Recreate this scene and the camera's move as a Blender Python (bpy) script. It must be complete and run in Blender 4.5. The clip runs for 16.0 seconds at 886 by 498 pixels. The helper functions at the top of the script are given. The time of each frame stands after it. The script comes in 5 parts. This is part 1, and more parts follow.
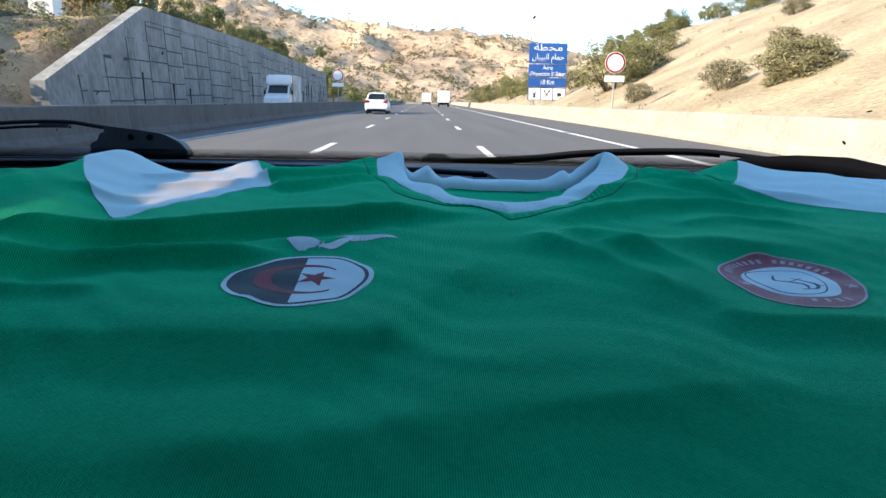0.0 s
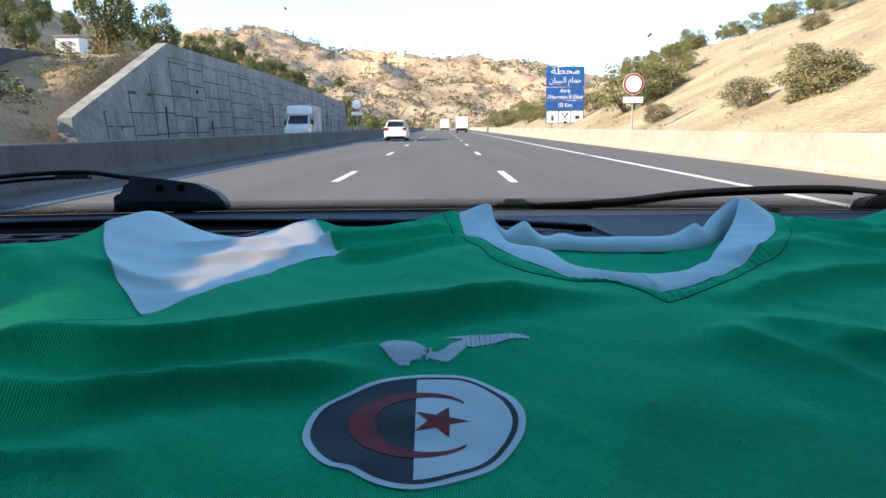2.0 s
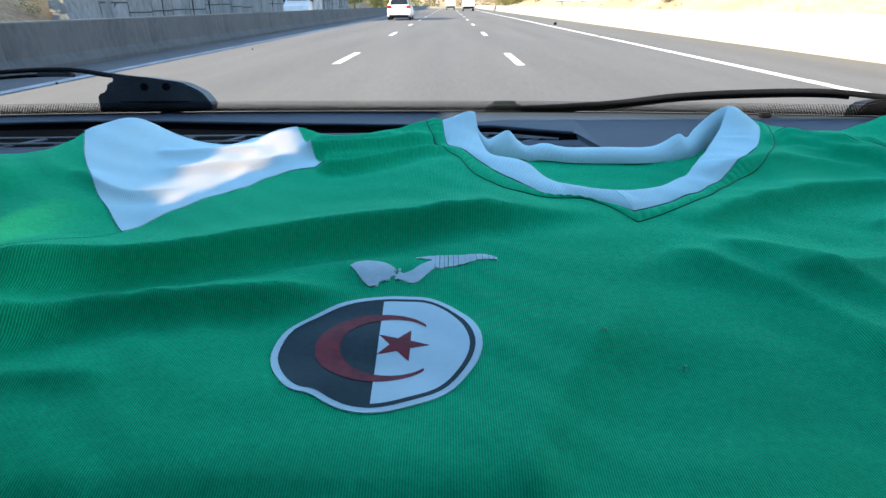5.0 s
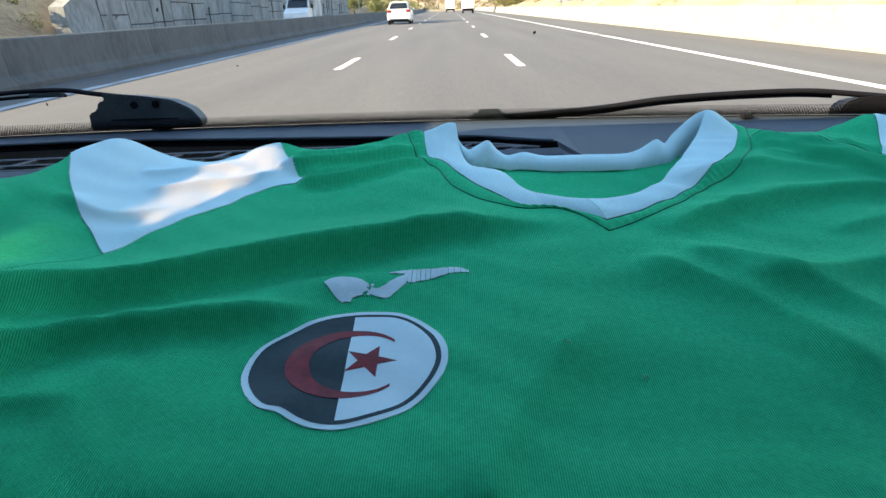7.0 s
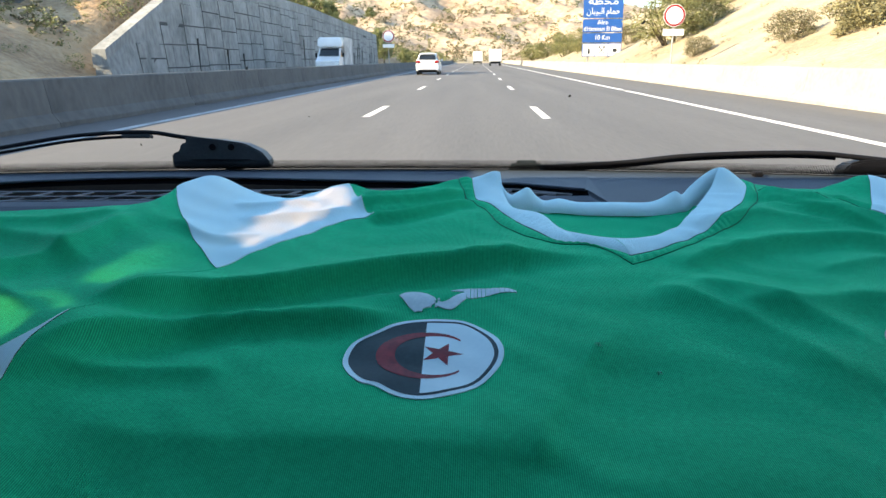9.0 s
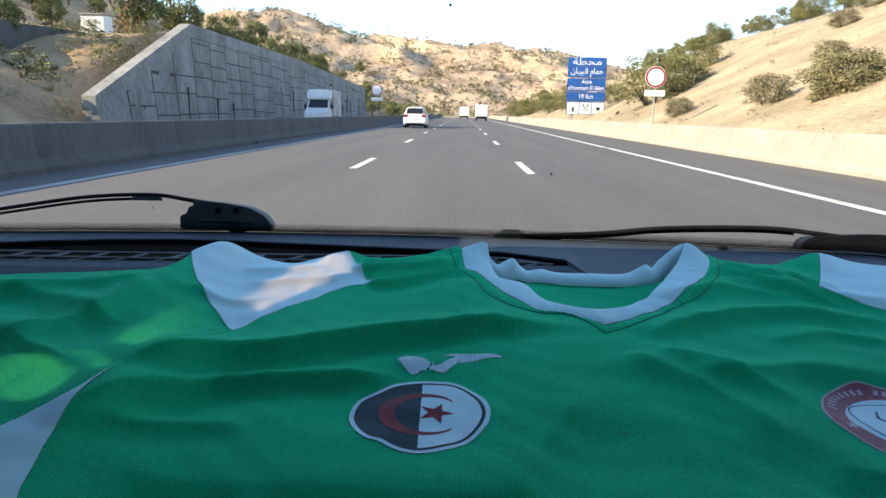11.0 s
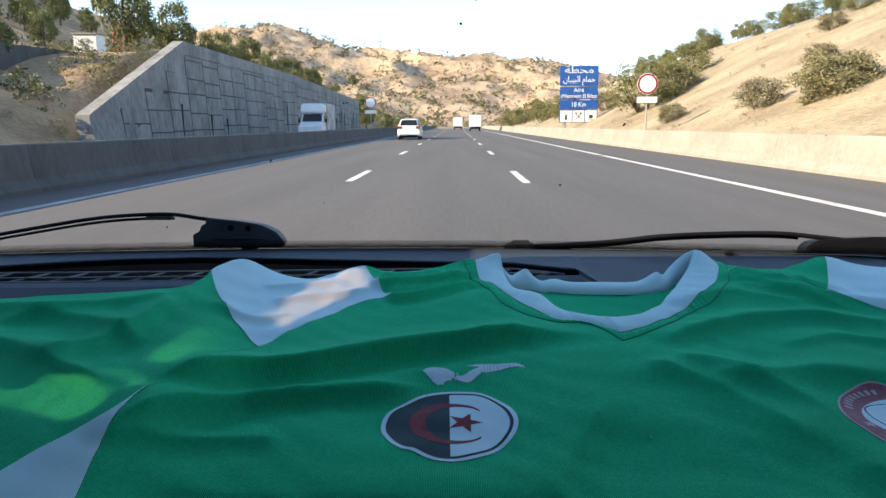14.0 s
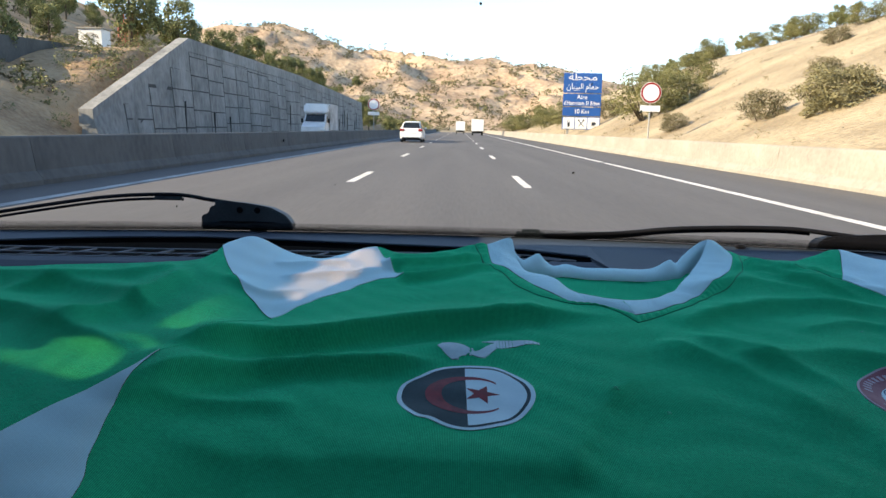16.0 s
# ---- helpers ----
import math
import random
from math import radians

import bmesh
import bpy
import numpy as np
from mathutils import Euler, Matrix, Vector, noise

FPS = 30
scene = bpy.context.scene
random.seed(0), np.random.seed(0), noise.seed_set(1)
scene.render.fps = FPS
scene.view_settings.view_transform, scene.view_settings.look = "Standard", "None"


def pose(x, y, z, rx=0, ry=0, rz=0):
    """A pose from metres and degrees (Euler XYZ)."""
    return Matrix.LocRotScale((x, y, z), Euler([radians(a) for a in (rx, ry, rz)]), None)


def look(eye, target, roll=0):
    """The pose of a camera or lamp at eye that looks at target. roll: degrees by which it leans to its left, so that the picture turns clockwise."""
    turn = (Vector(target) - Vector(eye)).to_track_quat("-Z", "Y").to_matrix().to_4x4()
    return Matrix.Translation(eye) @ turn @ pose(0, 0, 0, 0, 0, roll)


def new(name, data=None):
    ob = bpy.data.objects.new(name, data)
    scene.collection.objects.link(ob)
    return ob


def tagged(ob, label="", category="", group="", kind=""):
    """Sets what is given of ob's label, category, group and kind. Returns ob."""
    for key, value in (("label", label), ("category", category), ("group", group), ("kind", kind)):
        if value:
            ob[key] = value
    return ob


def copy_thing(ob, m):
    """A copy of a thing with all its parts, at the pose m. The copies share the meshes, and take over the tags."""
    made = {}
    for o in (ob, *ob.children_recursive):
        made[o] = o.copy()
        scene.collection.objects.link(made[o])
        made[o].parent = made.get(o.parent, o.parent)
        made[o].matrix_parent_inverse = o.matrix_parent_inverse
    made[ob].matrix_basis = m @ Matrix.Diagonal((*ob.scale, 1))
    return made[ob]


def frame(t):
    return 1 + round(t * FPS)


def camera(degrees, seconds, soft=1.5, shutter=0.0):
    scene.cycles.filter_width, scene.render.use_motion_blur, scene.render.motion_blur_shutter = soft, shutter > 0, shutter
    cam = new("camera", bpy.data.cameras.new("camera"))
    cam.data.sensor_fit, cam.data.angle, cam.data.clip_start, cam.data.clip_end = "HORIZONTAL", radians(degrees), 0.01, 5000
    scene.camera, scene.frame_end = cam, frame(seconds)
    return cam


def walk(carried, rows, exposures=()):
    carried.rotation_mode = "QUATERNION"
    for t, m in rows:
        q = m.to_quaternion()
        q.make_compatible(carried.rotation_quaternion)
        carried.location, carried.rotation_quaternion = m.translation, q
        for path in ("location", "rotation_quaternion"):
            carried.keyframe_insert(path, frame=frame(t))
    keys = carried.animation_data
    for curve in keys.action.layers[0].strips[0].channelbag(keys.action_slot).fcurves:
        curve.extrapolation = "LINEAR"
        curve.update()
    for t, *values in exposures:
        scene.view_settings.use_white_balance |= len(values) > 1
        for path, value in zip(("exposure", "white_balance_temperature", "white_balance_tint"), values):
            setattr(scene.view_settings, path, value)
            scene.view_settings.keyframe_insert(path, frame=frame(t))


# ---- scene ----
cam = camera(64.8, 16.0, soft=1.5)
PATH = [
    (0, (0.016, 0.066, 1.044), (0.07, 2.022, 0.629), 0.9),
    (0.5, (0.01, 0.09, 1.045), (0.018, 2.051, 0.65), -0.5),
    (1, (-0.005, 0.117, 1.046), (-0.014, 2.064, 0.587), -0.4),
    (1.5, (-0.03, 0.141, 1.058), (-0.047, 2.112, 0.721), -0.1),
    (2, (-0.025, 0.16, 1.052), (-0.031, 2.13, 0.707), -0.7),
    (2.5, (-0.017, 0.164, 1.03), (-0.061, 2.126, 0.643), -1.5),
    (3, (-0.024, 0.17, 1.025), (-0.031, 2.129, 0.623), 0.1),
    (3.5, (-0.02, 0.169, 1.014), (-0.042, 2.124, 0.595), -0.1),
    (4, (-0.016, 0.161, 1.024), (-0.044, 2.119, 0.619), 0.1),
    (4.5, (-0.019, 0.154, 1.054), (-0.026, 2.069, 0.478), 0.5),
    (5, (-0.013, 0.159, 1.065), (-0.034, 2.047, 0.404), -0.4),
    (7.5, (0.002, 0.153, 1.074), (-0.052, 2.044, 0.427), -2.6),
    (8, (0.005, 0.124, 1.081), (-0.086, 2.025, 0.468), -2.6),
    (8.5, (-0.011, 0.108, 1.077), (-0.124, 2.022, 0.509), -1.1),
    (11, (-0.018, 0.061, 1.098), (-0.068, 2.024, 0.718), 0.9),
    (11.5, (-0.001, 0.056, 1.099), (-0.043, 2.026, 0.758), 0.7),
    (12, (-0.009, 0.047, 1.116), (-0.058, 2.028, 0.846), 1.1),
    (12.5, (-0.016, 0.043, 1.116), (-0.07, 2.023, 0.838), 0.8),
    (13, (-0.01, 0.054, 1.093), (-0.035, 2.017, 0.714), 0.2),
    (13.5, (-0.031, 0.055, 1.095), (-0.089, 2.017, 0.714), -0.4),
    (14, (-0.03, 0.052, 1.101), (-0.071, 2.021, 0.751), -0.4),
    (14.5, (-0.03, 0.057, 1.086), (-0.048, 2.024, 0.725), 0.2),
    (15, (-0.03, 0.057, 1.087), (-0.07, 2.019, 0.701), 0.5),
    (15.5, (-0.03, 0.057, 1.085), (-0.061, 2.019, 0.697), 0.7),
    (16, (-0.039, 0.052, 1.086), (-0.078, 2.023, 0.746), 1.1),
]
LIGHT = [(0, 1.25, 6210, 8), (.5, 1.6, 6160, 8), (1, 1.6, 6110, 8), (1.5, 1.15, 6210, 8), (2, 1.15, 6360, 8), (2.5, 1.25, 6510, 9), (3, 1.7, 6210, 9), (3.5, 1.95, 5910, 10), (4, 1.85, 5810, 10), (4.5, 1.6, 6260, 6), (5, 1.9, 6560, 4),
         (7.5, 1.85, 7210, 4), (8, 1.86, 7160, 4), (8.5, 1.84, 7010, 4), (11, 1.2, 6560, 7), (11.5, 1.1, 6510, 7), (12, .95, 6410, 7), (12.5, .75, 6310, 9), (13, 1.1, 6910, 8), (13.5, 1.2, 6710, 7), (14, 1.1, 6660, 8), (14.5, 1.25, 6660, 9), (15, 1.15, 6710, 8), (16, 1.1, 6760, 8)]
walk(cam, [(t, look(eye, target, roll)) for t, eye, target, roll in PATH], LIGHT)
from mathutils.geometry import delaunay_2d_cdt

# ---- world, sun, exposure ----
SUN_AZ, SUN_EL = radians(70), radians(25)      # the sun stands to the left of the road and a little behind
to_sun = Vector((-math.sin(SUN_AZ) * math.cos(SUN_EL), -math.cos(SUN_AZ) * math.cos(SUN_EL), math.sin(SUN_EL)))
world = bpy.data.worlds.new("sky")
scene.world = world
world.use_nodes = True
wn = world.node_tree.nodes
sky = wn.new("ShaderNodeTexSky")
sky.sky_type, sky.sun_disc = "NISHITA", False
sky.sun_elevation, sky.sun_rotation = SUN_EL, math.atan2(to_sun.x, to_sun.y)
sky.air_density, sky.dust_density, sky.ozone_density = 0.75, 0.08, 0.8
world.node_tree.links.new(sky.outputs[0], wn["Background"].inputs[0])
wn["Background"].inputs[1].default_value = 0.205
sun = new("sun", bpy.data.lights.new("sun", "SUN"))
sun.data.energy, sun.data.angle, sun.data.color = 5.8, radians(0.2), (1.0, 0.83, 0.62)
sun.matrix_world = look(to_sun * 50, (0, 0, 0))
scene.view_settings.exposure = 1.1


# ---- materials ----
def mat(name, c1, c2, rough=0.7, scale=3.0, fine=40.0, bump=0.2, metal=0.0, bump_size=0.01, spec=0.5, contrast=(0.35, 0.65), island=0.0, stretch=(1, 1, 1)):
    """A surface of two colours mixed by coarse and fine noise, with fine relief."""
    m = bpy.data.materials.new(name)
    m.use_nodes = True
    n, l = m.node_tree.nodes, m.node_tree.links
    b = n["Principled BSDF"]
    co = n.new("ShaderNodeTexCoord")
    a, f = n.new("ShaderNodeTexNoise"), n.new("ShaderNodeTexNoise")
    mp = n.new("ShaderNodeMapping")
    mp.inputs["Scale"].default_value = stretch
    l.new(co.outputs["Object"], mp.inputs["Vector"])
    for tex, s, d in ((a, scale, 5), (f, fine, 4)):
        tex.inputs["Scale"].default_value, tex.inputs["Detail"].default_value = s, d
        l.new(mp.outputs[0], tex.inputs["Vector"])
    add = n.new("ShaderNodeMath")
    add.operation = "MULTIPLY_ADD"
    add.inputs[1].default_value = 0.4
    l.new(f.outputs[0], add.inputs[0])
    half = n.new("ShaderNodeMath")
    half.operation = "MULTIPLY"
    half.inputs[1].default_value = 0.6
    l.new(a.outputs[0], half.inputs[0])
    l.new(half.outputs[0], add.inputs[2])
    ramp = n.new("ShaderNodeValToRGB")
    ramp.color_ramp.elements[0].position, ramp.color_ramp.elements[1].position = contrast
    ramp.color_ramp.elements[0].color, ramp.color_ramp.elements[1].color = (*c1, 1), (*c2, 1)
    l.new(add.outputs[0], ramp.inputs[0])
    out = ramp.outputs[0]
    if island:
        geo, hsv = n.new("ShaderNodeNewGeometry"), n.new("ShaderNodeHueSaturation")
        mr = n.new("ShaderNodeMapRange")
        mr.inputs[3].default_value, mr.inputs[4].default_value = 1 - island, 1 + island
        l.new(geo.outputs["Random Per Island"], mr.inputs[0])
        l.new(mr.outputs[0], hsv.inputs["Value"])
        l.new(out, hsv.inputs["Color"])
        out = hsv.outputs[0]
    l.new(out, b.inputs["Base Color"])
    b.inputs["Roughness"].default_value, b.inputs["Metallic"].default_value = rough, metal
    b.inputs["Specular IOR Level"].default_value = spec
    if bump:
        bu = n.new("ShaderNodeBump")
        bu.inputs["Strength"].default_value, bu.inputs["Distance"].default_value = bump, bump_size
        l.new(add.outputs[0], bu.inputs["Height"])
        l.new(bu.outputs[0], b.inputs["Normal"])
    return m


def knit(name, c1, c2, rib=500.0, depth=0.22, contrast=(0.62, 1.15), fuzz=1.0):
    """Polyester knit: fine upright ribs crossed by rows of stitches, with a soft sheen."""
    m = mat(name, c1, c2, 0.85, 7.0, 1900.0, 0.0, spec=0.06, contrast=(0.36, 0.64))
    n, l = m.node_tree.nodes, m.node_tree.links
    b = n["Principled BSDF"]
    b.inputs["Sheen Weight"].default_value, b.inputs["Sheen Roughness"].default_value = 0.05, 0.35
    b.inputs["Sheen Tint"].default_value = (0.35 + 0.6 * c2[0], 1.0, 0.9, 1)
    co = n.new("ShaderNodeTexCoord")
    w1, w2 = n.new("ShaderNodeTexWave"), n.new("ShaderNodeTexWave")
    w1.bands_direction, w2.bands_direction = "X", "DIAGONAL"
    for w, s in ((w1, rib), (w2, rib * 0.62)):
        w.inputs["Scale"].default_value, w.inputs["Distortion"].default_value = s, 4.5
        w.inputs["Detail"].default_value, w.inputs["Detail Scale"].default_value = 2.0, 0.06
        l.new(co.outputs["Object"], w.inputs["Vector"])
    mul = n.new("ShaderNodeMath")
    mul.operation = "MULTIPLY_ADD"
    mul.inputs[1].default_value = 0.10
    l.new(w2.outputs["Fac"], mul.inputs[0])
    l.new(w1.outputs["Fac"], mul.inputs[2])
    bu = n.new("ShaderNodeBump")
    bu.inputs["Strength"].default_value, bu.inputs["Distance"].default_value = depth, 0.0004
    l.new(mul.outputs[0], bu.inputs["Height"])
    l.new(bu.outputs[0], b.inputs["Normal"])
    hsv, mr = n.new("ShaderNodeHueSaturation"), n.new("ShaderNodeMapRange")
    mr.inputs[2].default_value, mr.inputs[3].default_value, mr.inputs[4].default_value = 1.10 + 0.5 * fuzz, *contrast
    pill, sway = n.new("ShaderNodeTexNoise"), n.new("ShaderNodeMath")
    pill.inputs["Scale"].default_value, pill.inputs["Detail"].default_value, pill.inputs["Roughness"].default_value = 420.0, 3.0, 0.7
    l.new(co.outputs["Object"], pill.inputs["Vector"])
    sway.operation = "MULTIPLY_ADD"
    sway.inputs[1].default_value = fuzz
    l.new(pill.outputs["Fac"], sway.inputs[0])
    l.new(mul.outputs[0], sway.inputs[2])
    l.new(sway.outputs[0], mr.inputs[0])
    mr.inputs[1].default_value, mr.clamp = 0.5 * fuzz, False
    l.new(mr.outputs[0], hsv.inputs["Value"])
    old = b.inputs["Base Color"].links[0].from_socket
    l.new(old, hsv.inputs["Color"])
    l.new(hsv.outputs[0], b.inputs["Base Color"])
    return m


def glow_free_glass(name, tint=(0.96, 0.98, 0.97)):
    m = bpy.data.materials.new(name)
    m.use_nodes = True
    n, l = m.node_tree.nodes, m.node_tree.links
    n.remove(n["Principled BSDF"])
    tr, gl, mix, fr = n.new("ShaderNodeBsdfTransparent"), n.new("ShaderNodeBsdfGlossy"), n.new("ShaderNodeMixShader"), n.new("ShaderNodeFresnel")
    tr.inputs[0].default_value = (*tint, 1)
    gl.inputs["Roughness"].default_value = 0.02
    fr.inputs[0].default_value = 1.12
    l.new(fr.outputs[0], mix.inputs[0])
    l.new(tr.outputs[0], mix.inputs[1])
    l.new(gl.outputs[0], mix.inputs[2])
    l.new(mix.outputs[0], n["Material Output"].inputs[0])
    return m


GREEN = knit("green_knit", (0.018, 0.49, 0.218), (0.023, 0.60, 0.267), depth=0.40)
WHITE = knit("white_knit", (0.54, 0.81, 0.84), (0.60, 0.86, 0.885), 420.0, 0.25, (0.93, 1.03))
COLLAR = knit("white_rib", (0.55, 0.84, 0.87), (0.61, 0.89, 0.91), 520.0, 0.4, (0.90, 1.03))
GREEN_DARK = mat("green_thread", (0.0, 0.08, 0.035), (0.0, 0.14, 0.06), 0.8, 200, 900, 0)
LINT = mat("pale_green_lint", (0.10, 0.60, 0.36), (0.16, 0.66, 0.44), 0.9, 60, 500, 0, spec=0.05)
PRINT_WHITE = mat("white_print", (0.58, 0.80, 0.85), (0.66, 0.86, 0.90), 0.5, 60, 500, 0.15, spec=0.14, bump_size=0.0005)
PRINT_SILVER = mat("flaking_silver_print", (0.46, 0.64, 0.68), (0.62, 0.78, 0.81), 0.5, 120, 700, 0.3, spec=0.2, bump_size=0.0005)
PRINT_DARK = mat("dark_print", (0.006, 0.028, 0.036), (0.014, 0.048, 0.058), 0.5, 60, 500, 0.15, spec=0.14, bump_size=0.0005)
PRINT_RED = mat("red_print", (0.12, 0.014, 0.024), (0.27, 0.025, 0.035), 0.5, 90, 500, 0.15, spec=0.14, bump_size=0.0005)
PRINT_MAROON = mat("maroon_print", (0.22, 0.055, 0.075), (0.36, 0.13, 0.15), 0.5, 60, 500, 0.15, spec=0.14, bump_size=0.0005)
PRINT_PALE = mat("pale_pink_print", (0.5, 0.36, 0.40), (0.52, 0.46, 0.49), 0.5, 60, 500, 0.15, spec=0.14, bump_size=0.0005)
PRINT_BLUE = mat("blue_print", (0.03, 0.07, 0.13), (0.06, 0.12, 0.20), 0.5, 60, 500, 0.15, spec=0.14, bump_size=0.0005)
DASH = mat("dark_grey_plastic", (0.024, 0.035, 0.050), (0.037, 0.051, 0.070), 0.6, 12, 900, 0.5, bump_size=0.0006, spec=0.25)
BLACK = mat("black_plastic", (0.006, 0.006, 0.008), (0.013, 0.013, 0.015), 0.6, 20, 600, 0.3, bump_size=0.0008, spec=0.10)
RUBBER = mat("wiper_black", (0.022, 0.028, 0.032), (0.042, 0.052, 0.058), 0.5, 30, 500, 0.3, bump_size=0.0008, spec=0.18)
SLAT = mat("grey_grille_plastic", (0.17, 0.175, 0.19), (0.26, 0.265, 0.28), 0.5, 20, 600, 0.2, bump_size=0.0005, spec=0.3)
VENT_BROWN = mat("worn_black_plastic", (0.012, 0.009, 0.007), (0.028, 0.021, 0.015), 0.8, 20, 600, 0.2, bump_size=0.0005, spec=0.05)
VENT_BLACK = mat("matt_black_plastic", (0.003, 0.003, 0.004), (0.007, 0.007, 0.008), 0.95, 20, 600, 0.2, bump_size=0.0005, spec=0.0)
FRIT = mat("black_ceramic", (0.004, 0.004, 0.005), (0.008, 0.008, 0.009), 0.7, 30, 300, 0, spec=0.04)
LINER = mat("grey_cloth_lining", (0.035, 0.036, 0.038), (0.055, 0.056, 0.058), 0.9, 10, 200, 0.2)
GLASS = glow_free_glass("windscreen_glass")
SUN_FILTER = glow_free_glass("sun_filter_glass", (0.60, 0.44, 0.37))
SPECK = mat("dried_insect", (0.03, 0.035, 0.03), (0.10, 0.10, 0.09), 0.8, 300, 900, 0)
ASPHALT = mat("worn_asphalt", (0.066, 0.061, 0.058), (0.115, 0.105, 0.098), 0.85, 0.9, 30, 0.25, bump_size=0.01, contrast=(0.3, 0.7), stretch=(1, 0.06, 1))
PAINT = mat("worn_road_paint", (0.36, 0.34, 0.30), (0.70, 0.67, 0.61), 0.75, 2.4, 25, 0.2, contrast=(0.30, 0.56))
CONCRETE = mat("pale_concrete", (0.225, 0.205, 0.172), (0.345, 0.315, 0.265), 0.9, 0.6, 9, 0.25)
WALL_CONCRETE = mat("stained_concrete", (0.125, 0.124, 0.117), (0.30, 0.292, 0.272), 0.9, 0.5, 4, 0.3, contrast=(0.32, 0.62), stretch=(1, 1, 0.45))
# Weathered grey, darkened further to put the left barrier's shade into its colour.
SHADED_CONCRETE = mat("weathered_shaded_concrete", (0.064, 0.065, 0.062), (0.124, 0.123, 0.116), 0.92, 0.5, 7, 0.25, stretch=(1, 1, 0.5))
JOINT = mat("dark_joint", (0.030, 0.031, 0.031), (0.070, 0.070, 0.067), 0.95, 1, 8, 0.2)
EDGE_PAINT = mat("dirty_road_paint", (0.22, 0.22, 0.21), (0.48, 0.47, 0.45), 0.8, 1.2, 14, 0.2)
EARTH = mat("dry_grass_and_earth", (0.235, 0.182, 0.112), (0.385, 0.312, 0.200), 0.95, 0.30, 4.5, 1.0, bump_size=0.30, contrast=(0.38, 0.60))
OCHRE = mat("ochre_earth", (0.25, 0.150, 0.078), (0.46, 0.310, 0.170), 0.95, 0.22, 3.5, 1.0, bump_size=0.35, contrast=(0.38, 0.60))
ROCKY = mat("rocky_scrub_slope", (0.27, 0.185, 0.120), (0.56, 0.41, 0.265), 0.95, 0.045, 0.55, 1.0, bump_size=1.2, contrast=(0.40, 0.60))
GORSE = mat("grey_olive_twigs", (0.13, 0.118, 0.055), (0.27, 0.24, 0.12), 0.8, 0.9, 8, 0, island=0.3)
LEAF = mat("olive_leaves", (0.095, 0.100, 0.036), (0.23, 0.215, 0.080), 0.75, 0.7, 6, 0, island=0.35)
PINE = mat("pine_needles", (0.065, 0.082, 0.028), (0.21, 0.21, 0.070), 0.75, 0.6, 5, 0, island=0.35)
SCRUB = mat("dry_scrub", (0.075, 0.068, 0.034), (0.19, 0.16, 0.078), 0.85, 0.3, 4, 0, island=0.4)
BARK = mat("bark", (0.06, 0.045, 0.03), (0.12, 0.09, 0.06), 0.95, 4, 30, 0.5)
CARPAINT = mat("white_car_paint", (0.72, 0.72, 0.71), (0.80, 0.80, 0.79), 0.25, 2, 30, 0, spec=0.5)
CARGLASS = mat("dark_car_glass", (0.012, 0.015, 0.018), (0.02, 0.024, 0.028), 0.08, 2, 10, 0)
TAIL = mat("red_lamp_glass", (0.25, 0.01, 0.01), (0.35, 0.02, 0.02), 0.2, 5, 20, 0)
CHROME = mat("steel", (0.45, 0.45, 0.45), (0.6, 0.6, 0.6), 0.35, 5, 40, 0, metal=1.0)
GALV = mat("galvanised_steel", (0.30, 0.29, 0.27), (0.42, 0.41, 0.38), 0.5, 3, 30, 0.1, metal=0.4)
SIGN_BLUE = mat("blue_sign_film", (0.012, 0.075, 0.28), (0.018, 0.095, 0.34), 0.4, 1, 12, 0)
SIGN_WHITE = mat("white_sign_film", (0.72, 0.72, 0.72), (0.80, 0.80, 0.79), 0.4, 1, 12, 0)
SIGN_DARK = mat("dark_sign_film", (0.02, 0.022, 0.025), (0.035, 0.035, 0.04), 0.5, 1, 12, 0)
TOWER_RED = mat("red_mast_paint", (0.42, 0.10, 0.06), (0.52, 0.16, 0.10), 0.6, 1, 12, 0)
TOWER_WHITE = mat("white_mast_paint", (0.60, 0.58, 0.55), (0.72, 0.70, 0.67), 0.6, 1, 12, 0)
CANVAS = mat("grubby_box_body", (0.30, 0.28, 0.26), (0.62, 0.60, 0.57), 0.7, 0.8, 6, 0.05, contrast=(0.38, 0.6))


# ---- mesh helpers ----
def mesh_object(name, verts, faces, material, parent=None, label="", smooth=False):
    me = bpy.data.meshes.new(name)
    me.from_pydata([tuple(map(float, v)) for v in verts], [], [tuple(map(int, f)) for f in faces])
    me.materials.append(material)
    if smooth:
        me.polygons.foreach_set("use_smooth", [True] * len(me.polygons))
    me.update()
    ob = new(name, me)
    if parent:
        ob.parent = parent
    if label:
        ob["label"] = label
    return ob


def part(name, bm, material, parent, label="", smooth=False):
    """Links a bmesh as one mesh object under a thing."""
    me = bpy.data.meshes.new(name)
    bm.to_mesh(me)
    bm.free()
    me.materials.append(material)
    if smooth:
        me.polygons.foreach_set("use_smooth", [True] * len(me.polygons))
    ob = new(name, me)
    ob.parent = parent
    if label:
        ob["label"] = label
    return ob


